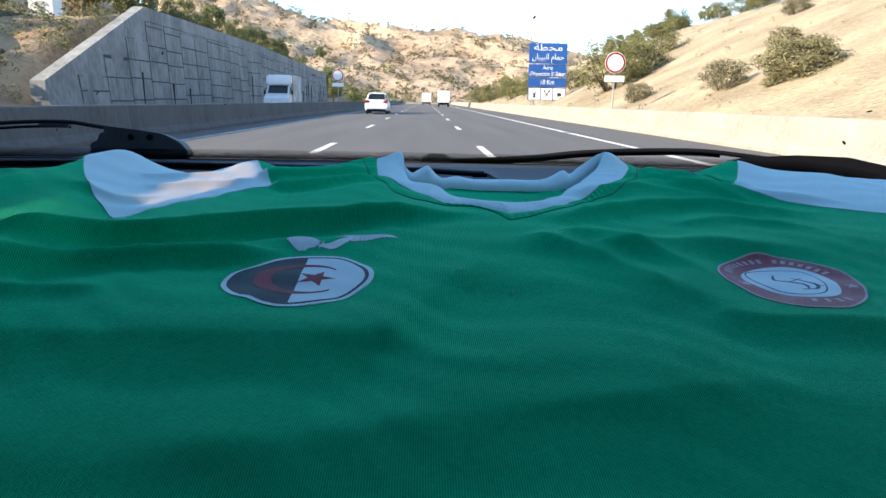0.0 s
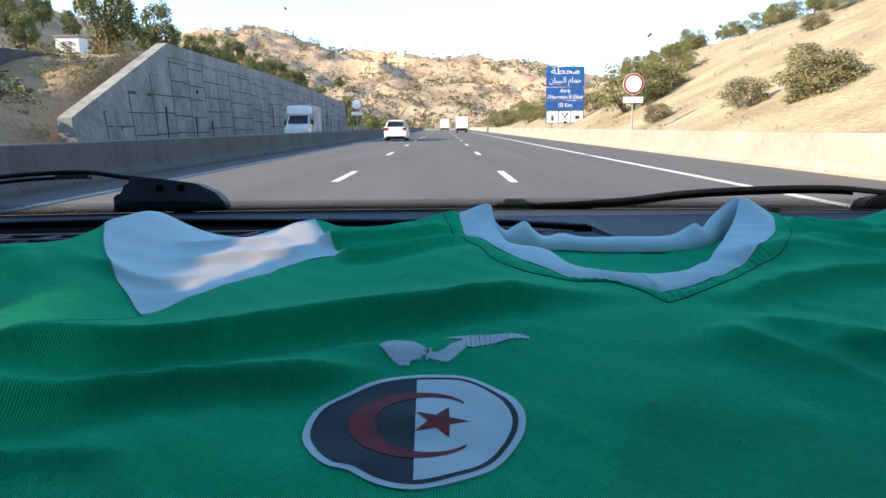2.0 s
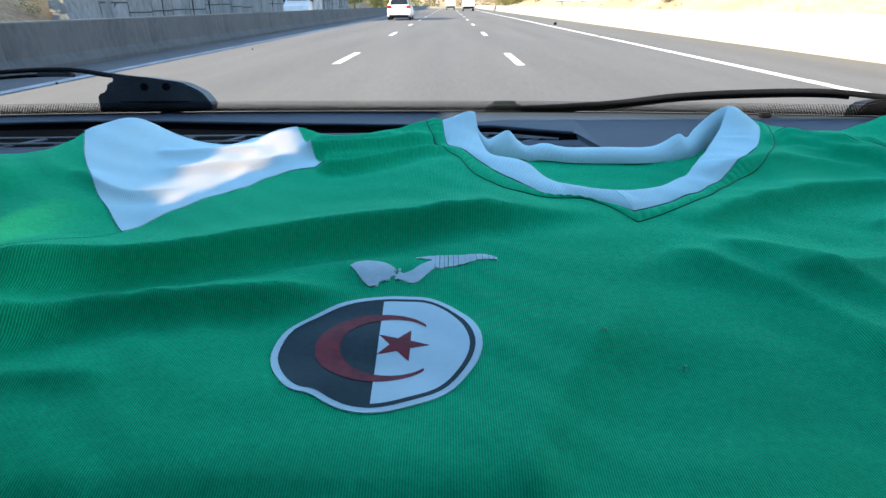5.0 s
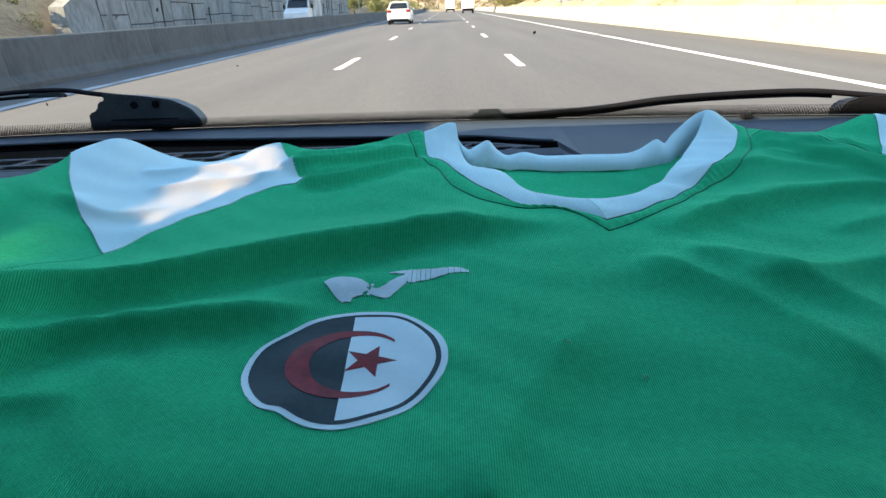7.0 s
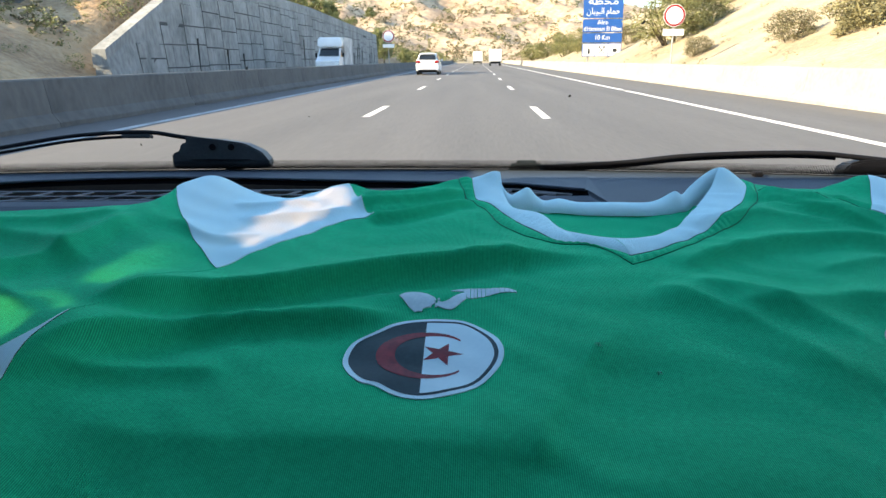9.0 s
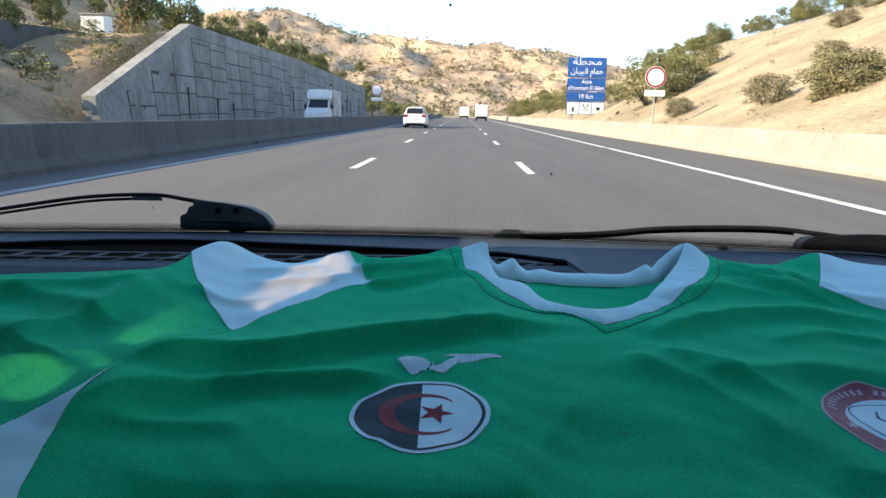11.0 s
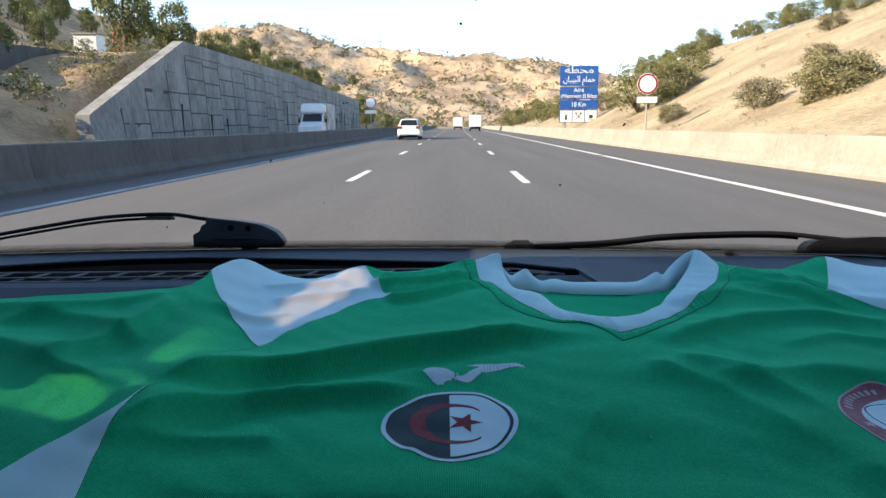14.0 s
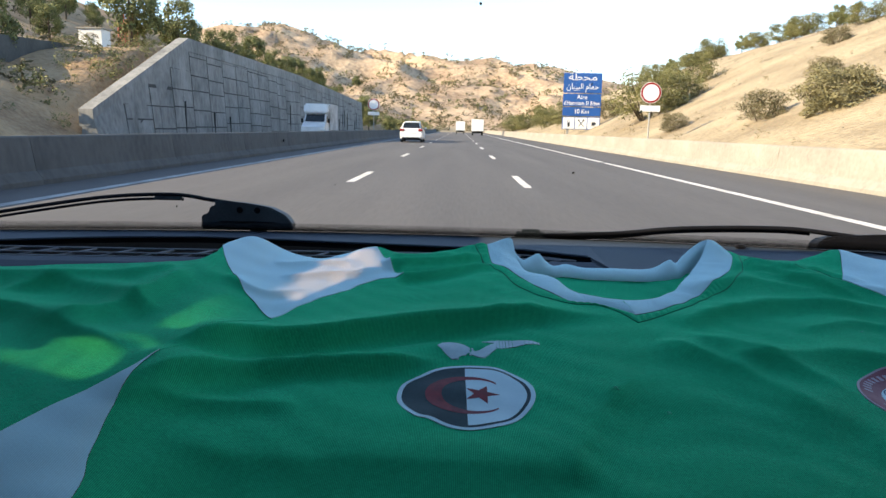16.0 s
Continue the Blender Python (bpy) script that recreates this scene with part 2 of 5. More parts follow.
def box(bm, x0, x1, y0, y1, z0, z1, bevel=0.0, top=(0, 0)):
    """Adds a box, its top drawn in by top, its edges bevelled."""
    tx, ty = top
    vs = [bm.verts.new(p) for p in ((x0, y0, z0), (x1, y0, z0), (x1, y1, z0), (x0, y1, z0),
                                    (x0 + tx, y0 + ty, z1), (x1 - tx, y0 + ty, z1), (x1 - tx, y1 - ty, z1), (x0 + tx, y1 - ty, z1))]
    fs = [bm.faces.new([vs[i] for i in f]) for f in ((3, 2, 1, 0), (4, 5, 6, 7), (0, 1, 5, 4), (1, 2, 6, 5), (2, 3, 7, 6), (3, 0, 4, 7))]
    if bevel:
        bmesh.ops.bevel(bm, geom=list({e for f in fs for e in f.edges}), offset=bevel, segments=2, affect="EDGES")
    return bm


def boxes(*dims, bevel=0.0):
    bm = bmesh.new()
    for d in dims:
        box(bm, *d, bevel=bevel)
    return bm


def cyl(bm, a, b, r1, r2=None, n=12):
    a, b = Vector(a), Vector(b)
    m = Matrix.Translation((a + b) / 2) @ (b - a).to_track_quat("Z", "Y").to_matrix().to_4x4()
    bmesh.ops.create_cone(bm, cap_ends=True, segments=n, radius1=r1, radius2=r1 if r2 is None else r2, depth=(b - a).length, matrix=m)
    return bm


def spline(pts, n=12, closed=False):
    """A smooth line through a few control points."""
    p = [np.array(q, float) for q in pts]
    out, m = [], len(p)
    for i in range(m if closed else m - 1):
        a, b, c, d = (p[(i + k) % m] if closed else p[min(max(i + k, 0), m - 1)] for k in (-1, 0, 1, 2))
        for t in np.arange(n) / n:
            out.append(0.5 * (2 * b + (c - a) * t + (2 * a - 5 * b + 4 * c - d) * t * t + (3 * b - a - 3 * c + d) * t ** 3))
    if not closed:
        out.append(p[-1])
    return np.array(out)


def tube(name, pts, radius, material, parent=None, label="", n=6):
    """A round bar along a line; radius may be a number or one for each point."""
    pts = [Vector(p) for p in pts]
    rad = radius if hasattr(radius, "__len__") else [radius] * len(pts)
    vs, fs = [], []
    for i, p in enumerate(pts):
        d = (pts[min(i + 1, len(pts) - 1)] - pts[max(i - 1, 0)]).normalized()
        u = d.cross(Vector((0, 0, 1)))
        u = u.normalized() if u.length > 1e-4 else Vector((1, 0, 0))
        v = d.cross(u)
        for k in range(n):
            a = 2 * math.pi * k / n
            vs.append(p + rad[i] * (math.cos(a) * u + math.sin(a) * v))
        if i:
            for k in range(n):
                fs.append(((i - 1) * n + k, (i - 1) * n + (k + 1) % n, i * n + (k + 1) % n, i * n + k))
    fs += [tuple(range(n))[::-1], tuple(range((len(pts) - 1) * n, len(pts) * n))]
    return mesh_object(name, vs, fs, material, parent, label, True)


def empty(name, place=(0, 0, 0)):
    e = new(name)
    e.empty_display_size = 0.2
    e.location = place
    return e


def sstep(a, b, v):
    t = np.clip((np.asarray(v, float) - a) / (b - a), 0, 1)
    return t * t * (3 - 2 * t)

# ---- the land ----
AZ = np.array([-60, -40, -30, -18, -15, -12, -8.5, -3.4, 1, 4.5, 7.5, 11, 14, 18, 23, 29, 45, 60])
EL = np.array([3, 4, 5, 7.0, 7.2, 6.4, 5.6, 5.3, 5.3, 4.7, 4.5, 3.6, 2.9, 2.4, 3.8, 4.2, 3, 3])


def fbm(x, y, scale, octaves=4, seed=0.0):
    """Soft value noise over the plan."""
    out, amp = np.zeros_like(x), 1.0
    flat = np.stack([x.ravel(), y.ravel()], 1)
    for o in range(octaves):
        s = 2 ** o / scale
        out += amp * np.array([noise.noise((px * s + seed, py * s - seed, seed + o)) for px, py in flat]).reshape(x.shape)
        amp *= 0.5
    return out


WALL_X, WALL_A, WALL_B, WALL_END = -18.0, 35.0, 48.0, 132.0


def wall_top(y):
    return np.interp(y, [WALL_A, WALL_B, 80, WALL_END], [1.6, 6.6, 6.6, 5.4])


def land(x, y, rough=True):
    """Height of the ground: the level road, a grassy bank to the right, a steep hill to the left, the mountains ahead."""
    x, y = np.asarray(x, float), np.asarray(y, float)
    z = np.full(x.shape, -0.06)
    # right bank
    env = sstep(210, 110, y)
    d = np.clip(x - 9.0, 0, None)
    right = np.interp(d, [0, 2, 8, 16, 22, 27, 33, 45, 120], [0.2, 0.8, 3.6, 7.5, 9.9, 11.1, 11.6, 11.2, 8]) * env
    z = np.where(x > 8.9, right, z)
    # left hill
    d = np.clip(-18.3 - x, 0, None)
    env = sstep(330, 190, y)
    left = np.interp(d, [0, 4, 10, 26, 46, 72, 110, 160], [0, 2.6, 4.6, 10, 18, 29.5, 36, 34]) * env
    shelf = np.where((y > WALL_A) & (y < WALL_END + 6), wall_top(y) - 0.35, 0) * (d > 0.2)
    cut = np.where(y <= WALL_A, 0.4, 0) * (d > 0.2)
    z = np.where(d > 0, np.maximum(np.maximum(left, shelf), cut), z)
    # mountains
    r, az = np.hypot(x, y), np.degrees(np.arctan2(x, np.maximum(y, 1e-3)))
    far = np.tan(np.radians(np.interp(az, AZ, EL))) * 430
    m = sstep(215, 430, r) * (y > 0)
    z = np.where(m > 0, np.maximum(z, z * (1 - m) + (far + 0.6) * m), z)
    if rough:
        w = np.clip((np.abs(x + 5) - 14) / 25, 0, 1)
        z = z + w * 0.5 * fbm(x, y, 14, 3, 3.1)
        g = fbm(x, y, 75, 5, 7.7)
        z = z + sstep(230, 360, r) * (y > 0) * (19 * (0.33 - np.abs(g)) + 5 * (0.3 - np.abs(fbm(x, y, 26, 3, 4.4))) - 3.0) * np.clip(np.abs(x - 0) / 30 + 0.3, 0, 1)
        z = z + 1.6 * fbm(x, y, 32, 3, 1.3) * sstep(22, 60, -x - 10)
    return z


xs = np.concatenate([[-2500, -1500, -900, -600, -450, -360], np.arange(-300, -116, 6), np.arange(-116, -18, 2.5), [-18.25, -17.6, -14, -10, -5, 0, 5, 8.4, 8.95],
                     np.arange(9.6, 46, 1.8), np.arange(46, 300, 6), [360, 450, 600, 900, 1500, 2500]])
ys = np.concatenate([[-2500, -800, -300, -120, -60], np.arange(-40, 200, 3.2), np.arange(200, 470, 6), [480, 500, 540, 600, 700, 900, 1300, 2500]])
gx, gy = np.meshgrid(xs, ys)
gz = land(gx, gy)
nx = len(xs)
quads = [(j * nx + i, j * nx + i + 1, (j + 1) * nx + i + 1, (j + 1) * nx + i) for j in range(len(ys) - 1) for i in range(nx - 1)]
ground = mesh_object("ground", np.stack([gx.ravel(), gy.ravel(), gz.ravel()], 1), quads, EARTH, smooth=True)
ground.data.materials.append(ROCKY)
ground.data.materials.append(OCHRE)
for f in ground.data.polygons:
    c = f.center
    if c.y > 150 and math.hypot(c.x, c.y) > 235 + 12 * noise.noise((c.x * .04, c.y * .04, 2.0)):
        f.material_index = 1
    elif c.x < -17.5 and c.y > -60:
        f.material_index = 2
tagged(ground, "dry straw-coloured hills of grass and bare earth", "ground", kind="structure")

# ---- the motorway ----
L_BAR, R_BAR = -7.2, 7.85
road = mesh_object("road", [(x, y, 0) for y in (-60, 40, 140, 240, 430) for x in (L_BAR, -2.2, 1.3, R_BAR + 0.1)],
                   [(j * 4 + i, j * 4 + i + 1, j * 4 + i + 5, j * 4 + i + 4) for j in range(4) for i in range(3)], ASPHALT)
tagged(road, "worn grey asphalt motorway carriageway with three lanes", "road", kind="structure")
far_road = mesh_object("road", [(x, y, 0) for y in (-60, 430) for x in (-17.4, L_BAR - 0.55)], [(0, 1, 3, 2)], ASPHALT)
tagged(far_road, "grey asphalt carriageway beyond the median", "road", kind="structure")


def stripe(x, y0, y1, w=0.15):
    return [(x - w / 2, y0, 0.004), (x + w / 2, y0, 0.004), (x + w / 2, y1, 0.004), (x - w / 2, y1, 0.004)]


for x in (-5.95, 5.1):
    seg = [stripe(x, y, y + 40, 0.2) for y in range(-40, 400, 40)] if x < 0 else [stripe(x, y, y + 38.5, 0.2) for y in (-52.5, -13.5, 25.5, 64.5, 103.5, 142.5)]
    for q in seg:
        tagged(mesh_object("road_marking", q, [(0, 1, 2, 3)], EDGE_PAINT if x < 0 else PAINT), "white painted edge line on the asphalt", "road marking", "edge lines", "structure")
for x, ph in ((-2.2, 14.0), (1.3, 13.4)):
    for k in range(-2, 22):
        y = ph + 13 * k
        tagged(mesh_object("road_marking", stripe(x, y, y + 3.4, 0.16), [(0, 1, 2, 3)], PAINT), "white lane dash painted on the asphalt", "road marking", "lane dashes", "structure")
# dark repair seam across the lanes and faint patches
tagged(mesh_object("road_seam", [(-5.6, 20.2, .003), (5.0, 20.9, .003), (5.0, 21.05, .003), (-5.6, 20.32, .003)], [(0, 1, 2, 3)], ASPHALT), "thin sealed seam across the asphalt", "road seam", kind="structure")


def barrier(name, x, y0, y1, side, label, stuff=None):
    """A cast concrete safety barrier: sloped foot, steep face, rounded top, in lengths with open joints."""
    prof = [(0.32, 0), (0.32, 0.08), (0.20, 0.24), (0.12, 0.80), (0.09, 0.83), (-0.09, 0.83), (-0.12, 0.80), (-0.20, 0.24), (-0.32, 0.08), (-0.32, 0)]
    root = empty(name, (x, 0, 0))
    y = y0
    made = None
    while y < y1:
        if made is None:
            vs = [(px * side, yy, pz) for yy in (0.006, 5.994) for px, pz in prof]
            n = len(prof)
            fs = [(i, (i + 1) % n, n + (i + 1) % n, n + i) for i in range(n)] + [tuple(range(n))[::-1], tuple(range(n, 2 * n))]
            made = mesh_object("barrier_length", vs, fs, stuff or CONCRETE, root)
            made.location.y = y
        else:
            o = new("barrier_length", made.data)
            o.parent, o.location.y = root, y
        y += 6
    return tagged(root, label, "barrier", kind="structure")


barrier("barrier_left", L_BAR - 0.32, -30, 300, 1, "weathered cast concrete median barrier along the carriageway, its colour darkened for shade", SHADED_CONCRETE)
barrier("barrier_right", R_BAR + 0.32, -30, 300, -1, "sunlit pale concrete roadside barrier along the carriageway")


# ---- retaining wall ----
LIFTS = (1.2, 1.05, 1.3, 1.1, 1.25, 1.0)


def retaining_wall():
    root = empty("retaining_wall", (WALL_X, 0, 0))
    r = random.Random(4)
    y, k = WALL_A, 0
    vs, fs = [], []
    # body, stepped in lengths that follow the top line
    while y < WALL_END:
        w = 3.25
        y2 = min(WALL_END, y + w)
        t1, t2 = float(wall_top(y)), float(wall_top(y2))
        bm = bmesh.new()
        v = [bm.verts.new(p) for p in ((0, y + .02, 0), (0, y2 - .02, 0), (-.35, y2 - .02, t2), (-.35, y + .02, t1), (-.9, y + .02, 0), (-.9, y2 - .02, 0), (-.9, y2 - .02, t2), (-.9, y + .02, t1))]
        for f in ((0, 1, 2, 3), (5, 4, 7, 6), (3, 2, 6, 7), (4, 0, 3, 7), (1, 5, 6, 2)):
            bm.faces.new([v[i] for i in f])
        part("wall_panel", bm, WALL_CONCRETE, root)
        # cast lifts: shallow raised boards with dark joints between
        zt, lift = (0.1, -.25, -.5)[k // 2 % 3], k // 2
        while zt < min(t1, t2) - 0.9:
            h = LIFTS[lift % len(LIFTS)] + r.uniform(-.06, .06)
            lift += 1
            zt2 = min(zt + h, min(t1, t2) - 0.75)
            if zt2 - max(zt, 0) > 0.2:
                zt = max(zt, .05)
                cut = r.choice((0, 0, 0, 0, 0.5, 0.35))
                spans = [(y + .05, y2 - .05)] if not cut else [(y + .05, y + w * cut - .03), (y + w * cut + .03, y2 - .05)]
                for a, b in spans:
                    if b - a > 0.3:
                        o = r.uniform(.03, .045)
                        face = [(o - .35 * q / float(wall_top(p)), p, q) for p, q in ((a, zt + .03), (b, zt + .03), (b, zt2 - .03 + r.uniform(-.02, .02)), (a, zt2 - .03))]
                        bm = bmesh.new()
                        v = [bm.verts.new(p) for p in face] + [bm.verts.new((px - .1, p, q)) for px, p, q in face]
                        for f in ((0, 1, 2, 3), (4, 0, 3, 7), (1, 5, 6, 2), (3, 2, 6, 7), (4, 5, 1, 0)):
                            bm.faces.new([v[i] for i in f])
                        part("panel", bm, WALL_CONCRETE, root)
            zt = zt2 + .02
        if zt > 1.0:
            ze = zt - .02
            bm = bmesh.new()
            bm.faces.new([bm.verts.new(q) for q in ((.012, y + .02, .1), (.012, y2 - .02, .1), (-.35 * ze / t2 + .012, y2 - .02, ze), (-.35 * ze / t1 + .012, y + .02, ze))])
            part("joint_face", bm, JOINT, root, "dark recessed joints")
        # weep stains: narrow dark strips
        if r.random() < 0.4:
            a = y + r.uniform(.4, 2.6)
            z2 = r.uniform(1.6, 3.6)
            if z2 < t1 - 1:
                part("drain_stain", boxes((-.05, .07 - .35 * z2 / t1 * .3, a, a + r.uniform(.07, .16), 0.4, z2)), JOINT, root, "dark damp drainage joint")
        # coping
        bm = bmesh.new()
        v = [bm.verts.new(p) for p in ((.0 - .25, y, t1 - .75), (-.25, y2, t2 - .75), (-.28, y2, t2 + .12), (-.28, y, t1 + .12), (-1.0, y, t1 - .75), (-1.0, y2, t2 - .75), (-1.0, y2, t2 + .12), (-1.0, y, t1 + .12))]
        for f in ((0, 1, 2, 3), (5, 4, 7, 6), (3, 2, 6, 7), (4, 0, 3, 7), (1, 5, 6, 2), (0, 4, 5, 1)):
            bm.faces.new([v[i] for i in f])
        part("coping", bm, WALL_CONCRETE, root)
        y = y2
        k += 1
    return tagged(root, "tall stained grey concrete retaining wall in cast panels", "retaining wall", kind="structure")


retaining_wall()


def upper_wall():
    """A second, smaller wall up the cut slope."""
    root = empty("upper_retaining_wall", (-27.5, 37, float(land(np.array([-27.5]), np.array([42.]))[0]) + .7))
    bm = bmesh.new()
    v = [bm.verts.new(p) for p in ((0, 2, -2), (0, 15, -1), (0, 15, 1.5), (0, 2, 1.0), (-.6, 2, -2), (-.6, 15, -1), (-.6, 15, 1.5), (-.6, 2, 1.0))]
    for f in ((0, 1, 2, 3), (5, 4, 7, 6), (3, 2, 6, 7), (4, 0, 3, 7), (1, 5, 6, 2)):
        bm.faces.new([v[i] for i in f])
    part("wall_panel", bm, SHADED_CONCRETE, root)
    return tagged(root, "low pale concrete wall across the cut slope", "retaining wall", kind="structure")


upper_wall()


# ---- trees and bushes ----
def leaf_cloud(seed, clumps, leaves, size, leaf, top=0.6, squash=1.0):
    """Many small leaves gathered in clumps of uneven size round a crown; returns verts and faces."""
    r = np.random.default_rng(seed)
    vs, fs = [], []
    for c in range(clumps):
        a, u = r.uniform(0, 2 * np.pi), r.uniform(-0.7, 1)
        rad = size * (0.45 + 0.55 * r.random()) * (1 - 0.45 * max(u, 0) * top)
        cx, cy, cz = rad * math.cos(a) * math.sqrt(1 - 0.6 * u * u), rad * math.sin(a) * math.sqrt(1 - 0.6 * u * u), size * squash * u
        cs = size * r.uniform(0.18, 0.36)
        for q in range(leaves):
            d = r.normal(size=3)
            d /= np.linalg.norm(d)
            p = np.array([cx, cy, cz]) + d * cs * r.uniform(0.5, 1.05)
            e1 = r.normal(size=3)
            e1 /= np.linalg.norm(e1)
            e2 = np.cross(e1, d + 0.4 * r.normal(size=3))
            e2 /= np.linalg.norm(e2) + 1e-9
            s = leaf * r.uniform(0.6, 1.3)
            i = len(vs)
            vs += [p - s * e1, p + 0.45 * s * e2, p + s * e1, p - 0.45 * s * e2]
            fs.append((i, i + 1, i + 2, i + 3))
    return np.array(vs), fs


def tree(name, seed, height, spread, material, label, clumps=95, leaves=62, leaf=0.062):
    root = empty(name)
    r = random.Random(seed)
    bm = bmesh.new()
    top = (r.uniform(-.2, .2), r.uniform(-.2, .2), height * 0.72)
    cyl(bm, (0, 0, -0.6), (top[0] * .4, top[1] * .4, height * 0.36), height * 0.035, height * 0.024, 8)
    cyl(bm, (top[0] * .4, top[1] * .4, height * 0.35), top, height * 0.024, height * 0.008, 8)
    for k in range(6):
        a, z = r.uniform(0, 6.28), height * r.uniform(.25, .6)
        cyl(bm, (top[0] * .4, top[1] * .4, z), (spread * .6 * math.cos(a), spread * .6 * math.sin(a), z + height * .18), height * .012, height * .004, 6)
    part("trunk", bm, BARK, root)
    vs, fs = leaf_cloud(seed, clumps, leaves, 1.0, leaf)
    vs = vs * np.array([spread, spread, height * 0.42]) + np.array([0, 0, height * 0.56])
    mesh_object("crown", vs, fs, material, root)
    return tagged(root, label, "tree")


def bush(name, seed, size, material, label, clumps=100, leaves=95, leaf=0.036):
    root = empty(name)
    r = random.Random(seed)
    bm = bmesh.new()
    for k in range(7):
        a = r.uniform(0, 6.28)
        cyl(bm, (0, 0, -0.3 * size), (size * .6 * math.cos(a), size * .6 * math.sin(a), size * r.uniform(.5, .9)), .03 * size, .01 * size, 5)
    part("stem", bm, BARK, root)
    vs, fs = leaf_cloud(seed, clumps, leaves, 1.0, leaf, 0.4)
    vs = vs * np.array([size, size, size * 0.62]) + np.array([0, 0, size * 0.5])
    mesh_object("foliage", vs, fs, material, root)
    return tagged(root, label, "bush")


def set_down(ob, x, y, s=1.0, turn=0.0, sink=0.1):
    return Matrix.Translation((x, y, float(land(np.array([x]), np.array([y]))[0]) - sink)) @ Matrix.Rotation(turn, 4, "Z") @ Matrix.Scale(s, 4)


def place(ob, x, y, s=1.0, turn=0.0):
    m = set_down(ob, x, y, s, turn)
    ob.matrix_basis = m
    return ob


def again(ob, x, y, s=1.0, turn=0.0):
    c = copy_thing(ob, pose(0, 0, 0))
    c.matrix_basis = set_down(ob, x, y, s, turn)
    return c


pine_a = place(tree("pine_tree", 11, 6.0, 2.3, PINE, "bushy green pine tree above the retaining wall"), -24, 52)
pine_b = place(tree("pine_tree", 12, 5.0, 2.0, PINE, "bushy green pine tree on the dry hillside", 84, 62), -22.5, 57, .9)
for o in (pine_a, pine_b):
    o["group"] = "hillside pines"
for x, y, s in ((-20.8, 60, .5), (-21.0, 64, .62), (-20.6, 68, .5), (-20.9, 72, .6), (-20.5, 76, .45), (-21, 80, .62), (-20.6, 85, .5), (-21, 91, .6), (-20.6, 97, .5), (-21, 104, .6), (-24, 118, .7), (-20.5, 140, .8), (-19, 148, .9), (-21, 158, 1.0), (-17, 172, .8), (-27, 150, 1.0), (-29, 44, .8)):
    again(random.Random(int(y)).choice((pine_a, pine_b)), x, y, s, y)
hill = random.Random(21)
for k in range(70):
    y = hill.uniform(18, 300)
    x = -34 - 52 * hill.random() ** 0.8
    again(hill.choice((pine_a, pine_b)), x, y, hill.uniform(.45, 1.0), hill.uniform(0, 6))
for k in range(26):
    y = hill.uniform(-4, 26)
    again(hill.choice((pine_a, pine_b)), -26 - 16 * hill.random(), y, hill.uniform(.4, .8), hill.uniform(0, 6))

bush_a = place(bush("bush", 31, 2.4, LEAF, "rounded olive-green bush on the straw-coloured slope"), 19.5, 61)
bush_b = place(bush("bush", 32, 1.6, SCRUB, "dry brownish bush on the straw-coloured slope"), 14.5, 70)
for o in (bush_a, bush_b):
    o["group"] = "slope bushes"
for x, y, s, k in ((13.0, 84, 1.0, 0), (13.5, 92, .8, 1), (12.5, 104, 1.0, 0), (15.5, 58, .45, 1), (24, 47, .6, 1), (18, 36, .55, 1), (13.8, 52.5, 1.25, 0), (16, 54, .9, 0), (12, 40, .55, 1),
                   (26, 33, .6, 1), (21, 27, .5, 1), (30, 55, .6, 0), (13, 31, .7, 1), (17, 24, .35, 1), (14, 118, 1.1, 0), (12, 130, 1.0, 0), (11.5, 146, 1.2, 0), (22, 80, .5, 1)):
    again((bush_a, bush_b)[k], x, y, s, y)
place(bush("bush", 33, 1.6, GORSE, "dense grey-olive twiggy bush behind the roadside barrier", 120, 190, .036), 14.2, 27.0, 1.0).location.z -= .45
for x, y, s, k in ((-21, 27, .5, 0), (-24, 30, .7, 0), (-27.5, 33, .6, 1), (-31, 36, .8, 0), (-23, 22, .5, 1), (-33, 44, .9, 0), (-29, 27, .8, 0), (-36, 52, .9, 0), (-38, 40, .8, 0), (-42, 60, 1.0, 0)):
    again((bush_a, bush_b)[k], x, y, s, y)
for k in range(30):
    y = 36 + 3.1 * k + hill.uniform(-1.0, 1.0)
    again(bush_a if k % 4 else pine_b, 31.5 + hill.uniform(-1, 2.5), y, hill.uniform(.5, .95) if k % 4 else hill.uniform(.35, .5), hill.uniform(0, 6))


def scrub(name, n, spot, smin, smax, seed, material, label, leaves=44, leaf=.24):
    """Far bushes without number: clumps of leaves strewn over the hills, one mesh."""
    r = np.random.default_rng(seed)
    kinds = [leaf_cloud(seed + q, max(8, leaves // 16), min(leaves // 8, 16), 1.0, leaf, 0.4) for q in range(6)]
    pts = np.array([spot(r) for _ in range(n)])
    zs = land(pts[:, 0], pts[:, 1])
    vs, fs = [], []
    base = 0
    for (x, y), z in zip(pts, zs):
        v, f = kinds[r.integers(6)]
        s, a = smin + (smax - smin) * r.random() ** 2, r.uniform(0, 6.28)
        rot = np.array([[math.cos(a), -math.sin(a), 0], [math.sin(a), math.cos(a), 0], [0, 0, .75]])
        vs.append((v @ rot.T) * s + (x, y, z + .35 * s))
        fs += [tuple(i + base for i in q) for q in f]
        base += len(v)
    return tagged(mesh_object(name, np.concatenate(vs), fs, material), label, "scrub", kind="stuff")


def mountain_spot(r):
    a, d = radians(r.uniform(-24, 32)), r.uniform(225, 425)
    return d * math.sin(a), d * math.cos(a)


